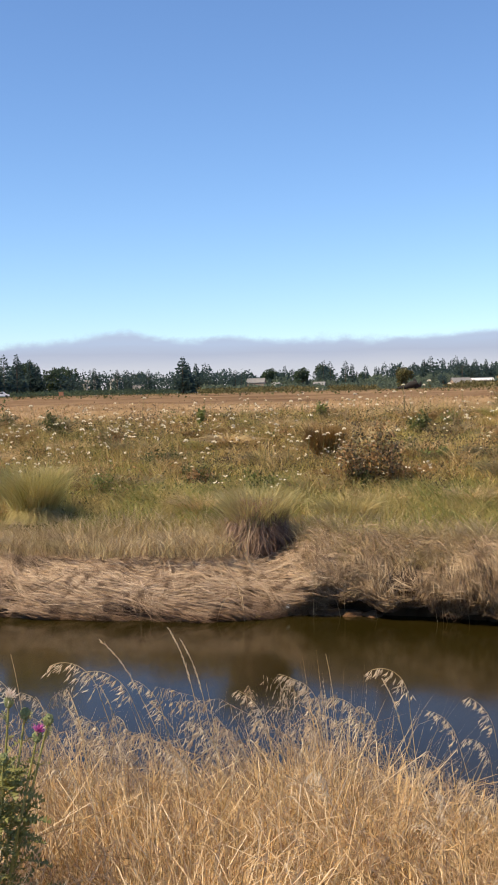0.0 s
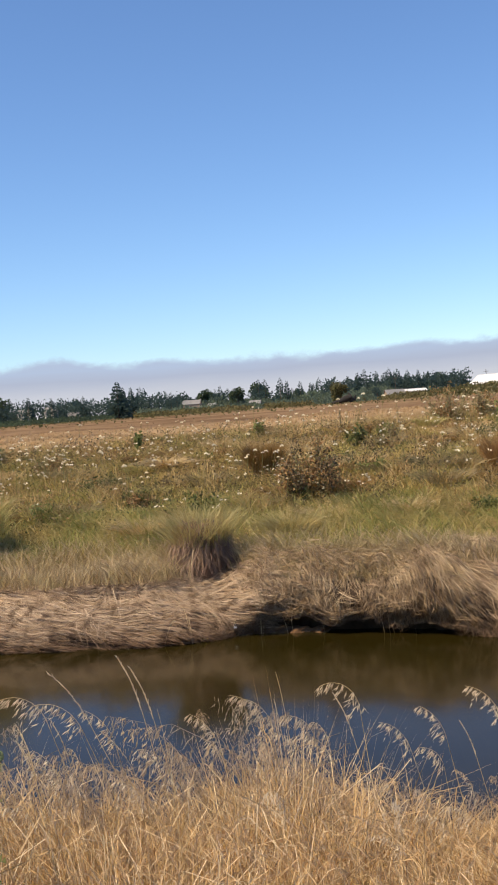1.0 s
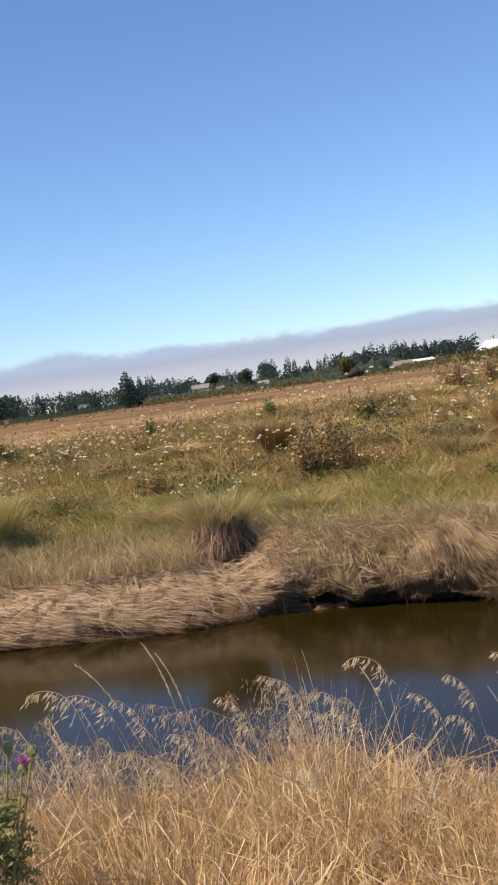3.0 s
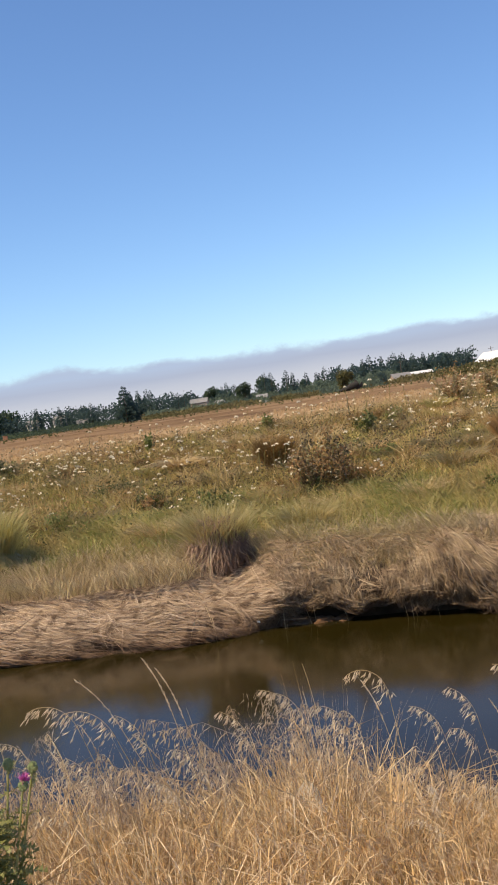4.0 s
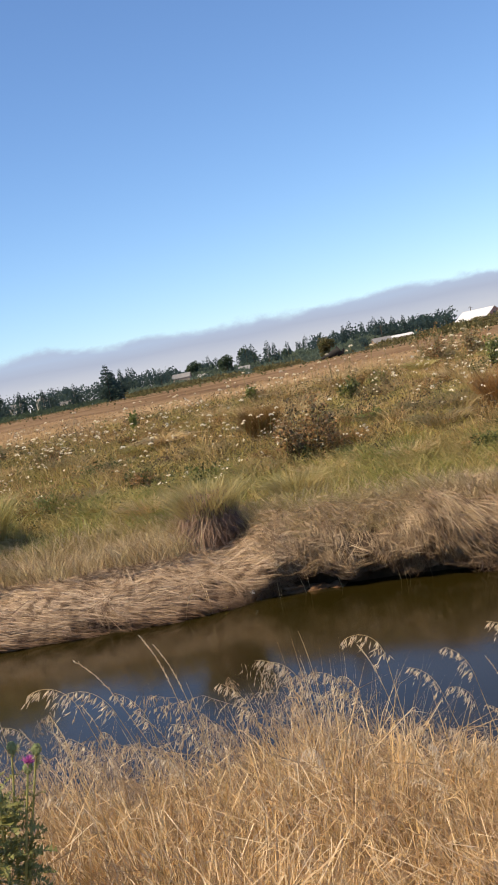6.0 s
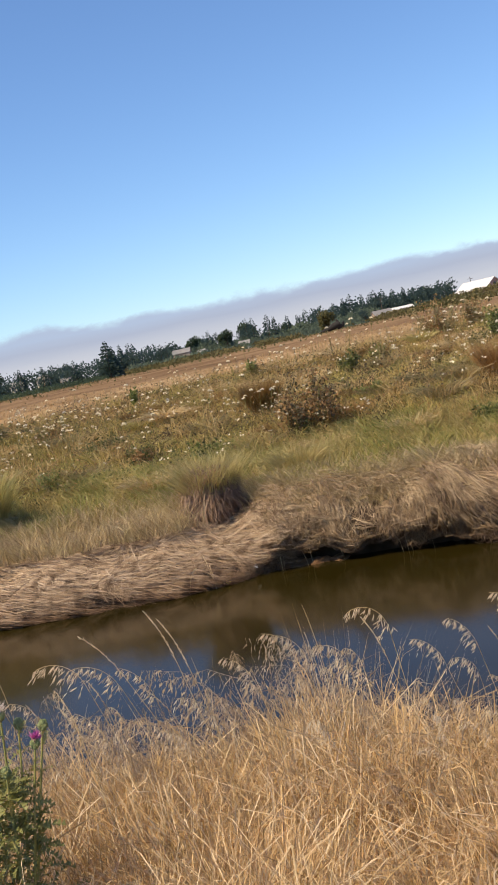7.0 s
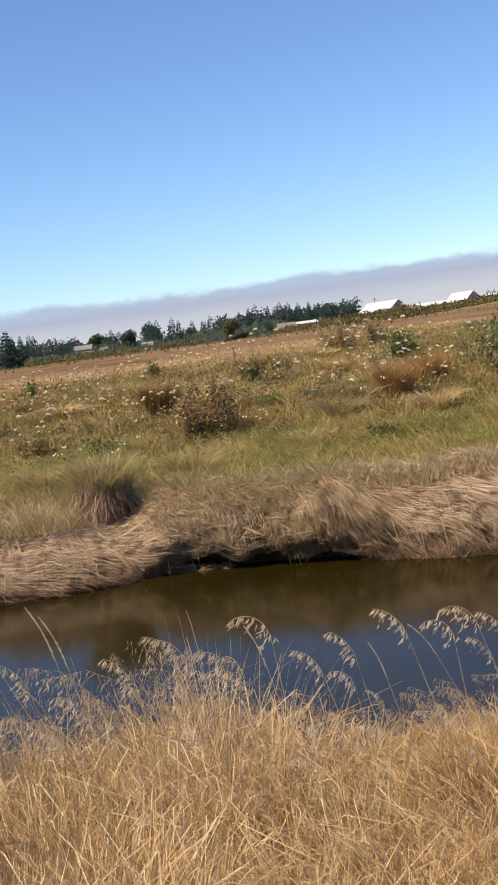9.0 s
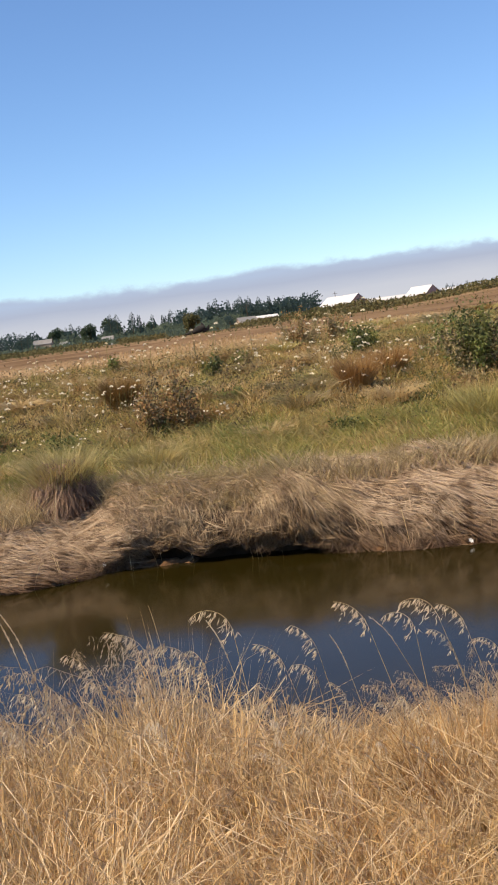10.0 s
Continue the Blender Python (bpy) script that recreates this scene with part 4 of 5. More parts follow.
building("barn", (99.9, 341, 1.7), 24, 8.0, 15.0, 2.7, 5.5, WALL_RED, ROOF_WHITE, "red-boarded barn with a bright white metal roof", "barn",
         [("door", "end", 0.0, 0.0, 2.4, 2.4), ("window", "end", 0.0, 3.2, 0.8, 0.8), ("window", "side", -3.0, 1.0, 1.0, 0.8), ("window", "side", 2.5, 1.0, 1.0, 0.8)])
building("barn", (162, 434, 2.2), 24, 8, 12, 3.3, 6.3, WALL_RED, ROOF_WHITE, "distant brown barn with a pale roof", "barn", [("door", "end", 0.0, 0.0, 2.4, 2.2)])
SHED = [("window", "side", -8.0, 1.0, 1.6, 0.9), ("window", "side", -2.5, 1.0, 1.6, 0.9), ("window", "side", 3.0, 1.0, 1.6, 0.9), ("door", "side", 8.0, 0.0, 1.6, 2.0)]
building("long_shed", (92, 424, 1.0), 90, 6, 8, 3.0, 3.9, WALL_TAN, ROOF_WHITE, "long low shed with a pale metal roof", "shed", SHED)
building("long_shed", (145, 434, 1.8), 90, 6, 26, 2.9, 4.2, WALL_TAN, ROOF_WHITE, "long low farm shed with a whitish roof", "shed", SHED)
building("long_shed", (180, 436, 2.4), 90, 6, 18, 2.9, 4.0, WALL_PALE, ROOF_WHITE, "low white outbuilding behind brush", "shed", SHED[:2])
building("shed", (71, 360, 1.0), 100, 4.5, 6, 2.1, 3.6, WALL_TAN, ROOF_GREY, "small brown shed near the long farm building", "shed", [("window", "side", 0.0, 0.9, 0.9, 0.8), ("door", "end", 0.0, 0.0, 1.2, 1.9)])
HOUSE = [("window", "side", -1.5, 1.0, 1.0, 0.9), ("window", "side", 1.5, 1.0, 1.0, 0.9), ("door", "side", 0.0, 0.0, 1.0, 2.0), ("window", "end", 0.0, 1.0, 1.2, 1.1)]
for x, y, turn, w, d, h, ridge, wl, rf, lab in ((-75, 516, 80, 5, 6, 5.4, 7.4, WALL_PALE, ROOF_GREY, "tall white house showing among dark trees"), (-52, 512, 100, 4.5, 5.0, 3.0, 4.6, WALL_PALE, ROOF_GREY, "pale house half hidden by trees"),
                                                (-63, 518, 70, 4.5, 5, 5.6, 7.8, WALL_PALE, ROOF_GREY, "upright white house above the hedge"), (4.0, 512, 80, 6, 8, 4.6, 6.4, WALL_TAN, ROOF_GREY, "tan house with a whitish roof on the rise"),
                                                (13.2, 494, 35, 4, 5, 2.6, 4.2, WALL_PALE, ROOF_GREY, "small white house beside the woods"), (34, 512, 75, 4.5, 5, 2.8, 4.2, WALL_PALE, ROOF_GREY, "light-walled house before the wood")):
    building("house", on_ground(x, y, 0.1), turn, w, d, h, ridge, wl, rf, lab, "house", HOUSE)

# open-ended hoop shed
hoop = holder("hoop_shed", on_ground(-63.9, 262, 0.0), "white fabric hoop shed with open ends in the field", "shed", turn=52)
th = np.linspace(0, np.pi, 17)
arc = np.stack([2.4 * np.cos(th), 0 * th, 2.1 * np.sin(th)], -1)
outer = arc[None] + np.linspace(-2.6, 2.6, 7)[:, None, None] * np.array([0, 1, 0])
bm = bmesh.new()
bm.from_mesh(grid_mesh("cover", outer))
bmesh.ops.solidify(bm, geom=bm.faces[:], thickness=0.05)
part("cover", bm, FABRIC, hoop)
for yy in (-2.65, -0.9, 0.9, 2.65):
    part("rib", raw_mesh("rib", *tube_arrays(np.stack([2.38 * np.cos(th), 0 * th + yy, 2.06 * np.sin(th)], -1), np.full(17, 0.05), 5)), ROOF_GREY, hoop)


def car(place, turn):
    t = holder("car", place, "small white car parked at the field edge", "car", turn=turn)
    bm = bmesh.new()
    prof = [(-2.0, 0.35), (2.0, 0.35), (2.05, 0.75), (1.3, 0.9), (0.65, 1.42), (-1.1, 1.45), (-1.8, 0.95), (-2.05, 0.8)]
    a = [bm.verts.new((x, -0.82, z)) for x, z in prof]
    b = [bm.verts.new((x, 0.82, z)) for x, z in prof]
    bm.faces.new(a), bm.faces.new(b[::-1])
    for i in range(8):
        bm.faces.new((a[i], b[i], b[(i + 1) % 8], a[(i + 1) % 8]))
    bmesh.ops.bevel(bm, geom=bm.edges[:], offset=0.06, segments=2, affect="EDGES")
    bmesh.ops.recalc_face_normals(bm, faces=bm.faces)
    part("body", bm, PAINT, t)
    for sgn in (-1, 1):
        part("window", box_bm(-1.2, 0.6, sgn * 0.82 - 0.02, sgn * 0.82 + 0.02, 0.98, 1.32), GLASS, t)
        for x in (-1.3, 1.3):
            w = bmesh.new()
            bmesh.ops.create_cone(w, cap_ends=True, segments=16, radius1=0.33, radius2=0.33, depth=0.2, matrix=Matrix.Translation((x, sgn * 0.76, 0.33)) @ Matrix.Rotation(radians(90), 4, "X"))
            part("wheel", w, RUBBER, t)
    return t


car(on_ground(-58.7, 256, 0.0), 10)
bm = box_bm(-0.8, 0.8, -0.5, 0.5, 0, 1.5)
bmesh.ops.bevel(bm, geom=bm.edges[:], offset=0.05, segments=1, affect="EDGES")
crate = holder("storage_bin", on_ground(-52, 300, 0.0), "rust-orange storage bin at the field edge", "bin", scale=0.8)
part("body", bm, ORANGE, crate)
part("lid", box_bm(-0.85, 0.85, -0.55, 0.55, 1.5, 1.62), ORANGE, crate)

for x, y, h in ((79.5, 400, 8.5), (120, 420, 8.0)):
    pole = holder("utility_pole", on_ground(x, y, 0.2), "weathered wooden utility pole by the sheds", "pole")
    part("post", raw_mesh("post", *tube_arrays([(0, 0, 0), (0, 0, h)], [0.16, 0.11], 8)), BARK, pole)
    part("crossarm", box_bm(-1.0, 1.0, -0.07, 0.07, h - 0.8, h - 0.66), BARK, pole)

# a dark fallen trunk by the lone tree
stump = holder("dead_log", on_ground(18.75, 125, 0.0), "charred-looking fallen log with a root stub", "log", scale=1.0)
part("log", raw_mesh("log", *tube_arrays([(-1.5, 0, 0.2), (-0.6, 0.1, 0.35), (0.2, 0, 0.62), (0.9, -0.1, 0.8)], [0.12, 0.26, 0.42, 0.3], 9)), CHAR, stump)
part("root_stub", raw_mesh("root_stub", *tube_arrays([(0.5, 0, 0.5), (0.65, 0, 1.0), (0.55, 0.1, 1.35)], [0.34, 0.22, 0.06], 7)), CHAR, stump)
part("root_stub", raw_mesh("root_stub", *tube_arrays([(0.6, 0, 0.4), (1.2, 0.1, 0.5), (1.35, 0.1, 0.95)], [0.3, 0.24, 0.07], 7)), CHAR, stump)


# ---- tussocks, weeds and shrubs of the meadow ----
def tuft_arrays(count, radius, h0, h1, lean, droop, wid, flat=0.35, k=5):
    """Blades springing from a small round base and fanning out."""
    th, r = rng.uniform(0, 6.28, count), radius * np.sqrt(rng.random(count))
    base = np.stack([np.cos(th) * r, np.sin(th) * r, np.zeros(count)], -1)
    ln = lean * (0.3 + r / max(radius, 1e-6)) * rng.uniform(0.5, 1.3, count)
    return blades(base, rng.uniform(h0, h1, count), th + rng.normal(0, flat, count), ln, np.abs(rng.normal(droop, droop * 0.5, count)), rng.uniform(*wid, count), k)


def tussock(x, y, z, radius, height, label, dead_h, live=SEDGE, dead=SEDGE_DEAD, turn=0.0, lean=0.40):
    """A sedge tussock: a shaggy dome of old leaves with fresh blades fanning out on top."""
    t = holder("tussock", (x, y, z), label, "tussock", turn=turn)
    n = 3400
    th, up = rng.uniform(0, 6.28, n), rng.random(n) ** 0.7
    rr = radius * np.sqrt(np.clip(1 - up ** 2 * 0.8, 0, 1))
    P0 = np.stack([np.cos(th) * rr * 0.75, np.sin(th) * rr * 0.75, dead_h * (0.2 + 0.85 * up)], -1)
    ln = rng.uniform(0.12, 0.40, n)
    tt = np.linspace(0, 1, 4)[None, :, None]
    swirl = th + rng.normal(0, 0.9, n)
    out = np.stack([np.cos(swirl), np.sin(swirl), rng.normal(0.25, 0.35, n)], -1)
    P = P0[:, None] + out[:, None] * ln[:, None, None] * rng.uniform(0.3, 0.9, n)[:, None, None] * tt - np.array([0, 0, 1.0]) * (ln[:, None, None] * tt ** 2 * rng.uniform(0.4, 1.1, n)[:, None, None])
    P[:, :, 0] += 0.05 * np.sin(6 * tt[:, :, 0] + th[:, None] * 9) * tt[:, :, 0]
    P[:, :, 2] = np.maximum(P[:, :, 2], -0.06)
    part("dead_skirt", raw_mesh("dead_skirt", *ribbon_arrays(P, rng.uniform(0.007, 0.014, n), out, 0.3)), dead, t, "dark brown dead leaves")
    core = bmesh.new()
    bmesh.ops.create_icosphere(core, subdivisions=3, radius=1.0, matrix=Matrix.Translation((0, 0, dead_h * 0.35)) @ Matrix.Diagonal((radius * 0.8, radius * 0.8, dead_h * 0.62, 1)))
    for v in core.verts:
        v.co += v.co.normalized() * 0.08 * radius * (noise.noise(v.co * 9) + noise.noise(v.co * 22))
    part("root_mound", core, SEDGE_DEAD, t)
    A = tuft_arrays(2000, radius * 0.85, height * 0.3, height, lean, 0.25, (0.004, 0.009), 0.9)
    A[0][:, 2] += dead_h * 0.55
    part("fresh_fan", raw_mesh("fresh_fan", *A), live, t, "tan-green fanning blades")
    return t


tussock(0.09, 13.78, -0.44, 0.41, 0.66, "large sedge tussock with a dark dead skirt at the bank", 0.66)
tussock(-3.10, 15.4, -0.10, 0.36, 0.92, "big green sedge tussock above the bank", 0.16, live=LUSH, dead=SEDGE, lean=0.30)
tussock(-4.6, 15.9, -0.12, 0.35, 0.45, "brown withered sedge tussock in the meadow", 0.22, live=SEDGE)
tussock(5.95, 13.95, -0.10, 0.45, 0.62, "tall green sedge tussock near the bank", 0.14, live=LUSH, dead=SEDGE, lean=0.30)
tussock(7.1, 14.3, 0.0, 0.45, 0.6, "tan sedge tussock near the bank", 0.25)


def grass_tuft(x, y, radius, height, mat, label, count=900, droop=0.4, wid=(0.005, 0.011), lean=0.32, name="grass_tuft", k=5):
    t = holder(name, on_ground(x, y), label, "grass tuft")
    part("leaf_fan", raw_mesh("leaf_fan", *tuft_arrays(count, radius, height * 0.5, height, lean, droop, wid, k=k)), mat, t)
    return t


grass_tuft(4.92, 16.6, 0.19, 0.70, RUST, "rust-brown fan of dead grass", 2000, 0.16, (0.004, 0.009), 0.30)
grass_tuft(5.72, 17.4, 0.24, 0.66, RUST, "low reddish dead grass tuft", 1200, 0.25)
grass_tuft(1.36, 19.3, 0.20, 0.68, UMBER, "dense umber-brown fuzzy grass tuft", 3600, 0.20, (0.004, 0.009), 0.24)
grass_tuft(-0.41, 20.3, 0.20, 0.42, STRAW, "straw-coloured drooping grass tuft", 420, 0.9, (0.012, 0.024))
grass_tuft(3.0, 14.9, 0.22, 0.36, STRAW, "yellowish bunch of dry grass", 700, 0.4)
grass_tuft(1.35, 14.6, 0.30, 0.48, SEDGE, "pale green bunch of bank grass", 900, 0.4)
grass_tuft(-0.7, 15.4, 0.26, 0.40, STRAW, "low yellowish grass bunch", 700, 0.5)
grass_tuft(5.2, 15.6, 0.30, 0.40, STRAW, "golden dry grass bunch in the meadow", 700, 0.5)
grass_tuft(2.55, 16.8, 0.22, 0.34, RUST, "small reddish grass bunch beside a shrub", 500, 0.5)
for i in range(110):
    x, y = rng.uniform(-6.5, 10.5), rng.uniform(15.2, 24)
    mat, lab = ((STRAW, "dry straw-coloured bunch in the meadow"), (UMBER, "dull brown grass bunch in the meadow"), (LUSH, "fresh green grass bunch in the meadow"), (WEED, "grey-green weedy bunch in the meadow"))[i % 4]
    grass_tuft(x, y, rng.uniform(0.15, 0.4), rng.uniform(0.2, 0.42), mat, lab, int(rng.uniform(220, 420)), 0.45, (0.007, 0.015), 0.6, k=3)


def shrub(x, y, radius, height, mats, label, leaves=1600, size=0.06, name="shrub", stems=16):
    """Many thin upright stems with small ragged leaves."""
    t = holder(name, on_ground(x, y), label, "shrub")
    tubes, pl, wy = [], [], []
    for i in range(stems):
        th, r = rng.uniform(0, 6.28), radius * np.sqrt(rng.random())
        h = height * rng.uniform(0.35, 1.1) * (1 - 0.3 * (r / radius) ** 2)
        tip = np.array([np.cos(th) * r, np.sin(th) * r, h])
        pts = np.array([tip * (0.25, 0.25, 0), tip * (0.6, 0.6, 0.45), tip])
        tubes.append(tube_arrays(pts, [0.008, 0.006, 0.003], 4))
        m = leaves // stems
        f = rng.random(m) ** 0.7
        c = np.stack([np.interp(f, [0, 0.5, 1], pts[:, j]) for j in range(3)], -1)
        pl.append(c + rng.normal(0, 1, (m, 3)) * radius * 0.12)
        wy.append(rng.normal(0, 1, (m, 3)) + np.array([0, 0, 0.3]))
    pl, wy = np.concatenate(pl), np.concatenate(wy)
    pl[:, 2] = np.maximum(pl[:, 2], 0.02)
    part("branching", raw_mesh("branching", *join_arrays(tubes)), STEM, t)
    for mat, lo, hi in zip(mats, np.linspace(0, 1, len(mats) + 1)[:-1], np.linspace(0, 1, len(mats) + 1)[1:]):
        k = slice(int(lo * len(pl)), int(hi * len(pl)))
        n = k.stop - k.start
        part("foliage", raw_mesh("foliage", *leaf_arrays(pl[k], wy[k], rng.uniform(0.6, 1.5, n) * size, rng.uniform(0.4, 0.9, n) * size), shade=False), mat, t)
    return t


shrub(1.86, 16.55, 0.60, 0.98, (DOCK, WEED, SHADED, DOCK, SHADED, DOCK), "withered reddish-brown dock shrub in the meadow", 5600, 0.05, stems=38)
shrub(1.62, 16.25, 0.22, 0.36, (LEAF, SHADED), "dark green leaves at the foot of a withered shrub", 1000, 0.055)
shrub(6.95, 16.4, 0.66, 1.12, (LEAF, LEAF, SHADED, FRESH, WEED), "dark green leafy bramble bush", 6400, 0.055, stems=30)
shrub(3.26, 20.5, 0.22, 0.42, (FRESH, LEAF), "small bright green leafy weed", 700, 0.06)
shrub(6.06, 19.9, 0.38, 0.60, (LEAF, FRESH), "green weed clump among white flowers", 1200, 0.06)
shrub(-1.0, 22.5, 0.10, 0.46, (FRESH,), "slim upright green weed", 320, 0.06, stems=4)
shrub(1.55, 23.2, 0.14, 0.42, (FRESH,), "upright green weed at the meadow crest", 320, 0.06, stems=4)
shrub(-3.9, 22.3, 0.42, 0.58, (LEAF, WEED), "grey-green weeds at the meadow crest", 1100, 0.06)
shrub(-5.4, 23.8, 0.30, 0.62, (WEED, LEAF), "dark upright weeds at the meadow crest", 900, 0.06)
shrub(-2.7, 21.0, 0.35, 0.45, (DOCK, WEED), "brown seeding weeds in the meadow", 800, 0.05)
shrub(5.6, 22.6, 0.55, 0.78, (WEED, WEED, DOCK), "tall tan weeds at the meadow crest", 1500, 0.05)
shrub(6.5, 22.9, 0.40, 0.62, (WEED, DOCK), "seeding brown weeds at the meadow crest", 1300, 0.05)
shrub(-0.85, 17.2, 0.28, 0.34, (DOCK, LEAF), "low dark brown weeds under white flowers", 800, 0.05)
shrub(3.1, 17.9, 0.30, 0.22, (FRESH,), "low green leafy patch in the meadow", 500, 0.05)
shrub(8.2, 17.6, 0.5, 0.7, (LEAF, WEED), "green weedy shrub on the meadow slope", 1600, 0.06)
for i, (x, y) in enumerate(((7.4, 15.2), (8.0, 15.8), (6.3, 15.4), (7.9, 18.6), (5.4, 19.2), (6.9, 18.4), (4.4, 18.9), (8.6, 16.4), (2.7, 18.6), (-2.2, 16.6), (-4.4, 18.2), (0.2, 16.6), (-1.6, 18.9), (4.0, 20.9))):
    shrub(x, y, rng.uniform(0.25, 0.5), rng.uniform(0.2, 0.42), ((LEAF, WEED), (FRESH, WEED), (WEED, DOCK), (LEAF, FRESH))[i % 4],
          ("low green leafy weeds in the meadow", "fresh green broad weeds in the meadow", "low dry brown weeds in the meadow", "dark green low weeds in the meadow")[i % 4], 700, 0.045)
shrub(4.1, 14.6, 0.28, 0.20, (FRESH, LEAF), "low bright green leaves on the bank", 500, 0.05)


def weed_carpet(name, mat, count, per, seed, label, x0=-7, x1=10, lo=2.9, hi=10.8):
    """Low leafy clumps strewn through the meadow in drifts."""
    x, q = rng.uniform(x0, x1, count), rng.uniform(lo, hi, count)
    keep = vnoise(x * 0.8, q * 0.8, seed) > 0.48
    x, q = x[keep], q[keep]
    size = rng.uniform(0.06, 0.20, len(x))
    c = stand(x, edge(x) + q / 0.95, 0.0)
    P = np.repeat(c, per, 0) + rng.normal(0, 1, (len(x) * per, 3)) * np.repeat(size, per)[:, None] * (1, 1, 0.0)
    P[:, 2] += np.abs(rng.normal(0.0, 1.0, len(P))) * np.repeat(size, per) * 1.1
    return link(name, raw_mesh(name, *leaf_arrays(P, rng.normal(0, 1, P.shape) + (0, 0, 0.4), rng.uniform(0.02, 0.055, len(P)), rng.uniform(0.012, 0.03, len(P))), shade=False), mat, label, "weeds", "stuff")


# dark clumps give the meadow painted shade between its tufts
weed_carpet("shaded_weeds", SHADED, 900, 34, 91, "low brown weeds through the meadow, darkened as shaded gaps")
weed_carpet("green_weeds", LEAF, 800, 30, 93, "low dark green weeds through the meadow")
weed_carpet("red_weeds", DOCK, 500, 30, 95, "low reddish-brown seeding weeds through the meadow")


# ---- white flowers ----
def flower(h, wide, seed):
    """A bare stem with a flat, lacy white head of small florets."""
    g = np.random.default_rng(seed)
    t = holder("white_flower", (0, 0, 0), "white umbel flower on a thin stem in the meadow", "flower", "white meadow flowers")
    tip = np.array([g.normal(0, 0.04), g.normal(0, 0.04), h])
    part("stem", raw_mesh("stem", *tube_arrays([(0, 0, 0), tip * (0.4, 0.4, 0.55), tip], [0.005, 0.004, 0.003], 3)), STEM, t)
    n = 16
    r, th = wide * 0.5 * np.sqrt(g.random(n)), g.uniform(0, 6.28, n)
    P = tip + np.stack([np.cos(th) * r, np.sin(th) * r, 0.3 * wide - 1.3 * r ** 2 / wide], -1)
    W = np.stack([np.cos(th), np.sin(th), g.normal(-0.3, 0.5, n)], -1)
    part("flower_head", raw_mesh("flower_head", *leaf_arrays(P - W * 0.012, W, wide * 0.40, wide * 0.38, 0.25, seed % 2 == 0), shade=False), PETAL, t)
    return t


PATCHES = [(0.9, 18.5, 1.0, 26), (2.0, 22.3, 1.2, 24), (-1.5, 20.8, 0.8, 20), (-2.9, 20.6, 0.7, 20), (-0.9, 17.0, 0.3, 9), (3.6, 22.4, 1.3, 24), (6.0, 20.3, 0.9, 26), (3.7, 16.8, 0.35, 6),
           (-3.6, 16.9, 0.7, 16), (5.6, 17.4, 0.9, 10), (7.6, 19.4, 1.5, 18), (-4.6, 21.4, 1.2, 22), (1.7, 17.6, 0.7, 12), (-0.2, 22.8, 1.6, 16), (5.2, 21.8, 1.3, 16), (-2.0, 18.6, 1.4, 12)]
heads = [flower(0.50, 0.058, 1), flower(0.44, 0.056, 2), flower(0.55, 0.066, 3), flower(0.40, 0.05, 4)]
for i, hd in enumerate(heads):
    hd.matrix_basis = placed(0.7 + 0.2 * i, 18.3 + 0.3 * i)
k = 0
for cx, cy, rad, count in PATCHES:
    for i in range(count):
        x, y = cx + rng.normal(0, rad * 0.6), cy + rng.normal(0, rad * 0.6)
        if y < edge(x) + 2.6:
            continue
        copy_thing(heads[k % 4], placed(x, y, rng.uniform(0, 360), rng.uniform(0.75, 1.35)))
        k += 1
n = 1700
x, y = scatter(n, -7, 11, 15.5, 24.0)
m = (vnoise(x * 0.9, y * 0.9, 71) * 0.6 + vnoise(x * 2.6, y * 2.6, 72) * 0.4 > 0.52) & ((y - edge(x)) * 0.95 < 10.2)
x, y = x[m], y[m]
P = stand(x, y) + np.stack([0 * x, 0 * x, rng.uniform(0.30, 0.52, len(x))], -1)
P = np.repeat(P, 4, 0) + rng.normal(0, 0.012, (4 * len(x), 3)) * (1, 1, 0.3)
th = rng.uniform(0, 6.28, len(P))
link("small_flowers", raw_mesh("small_flowers", *leaf_arrays(P, np.stack([np.cos(th), np.sin(th), rng.normal(0.3, 0.5, len(P))], -1), np.repeat(rng.uniform(0.022, 0.05, len(x)), 4), 0.032, 0.2), shade=False), PETAL,
     "small pale flower heads scattered through the meadow", "flowers", "stuff")


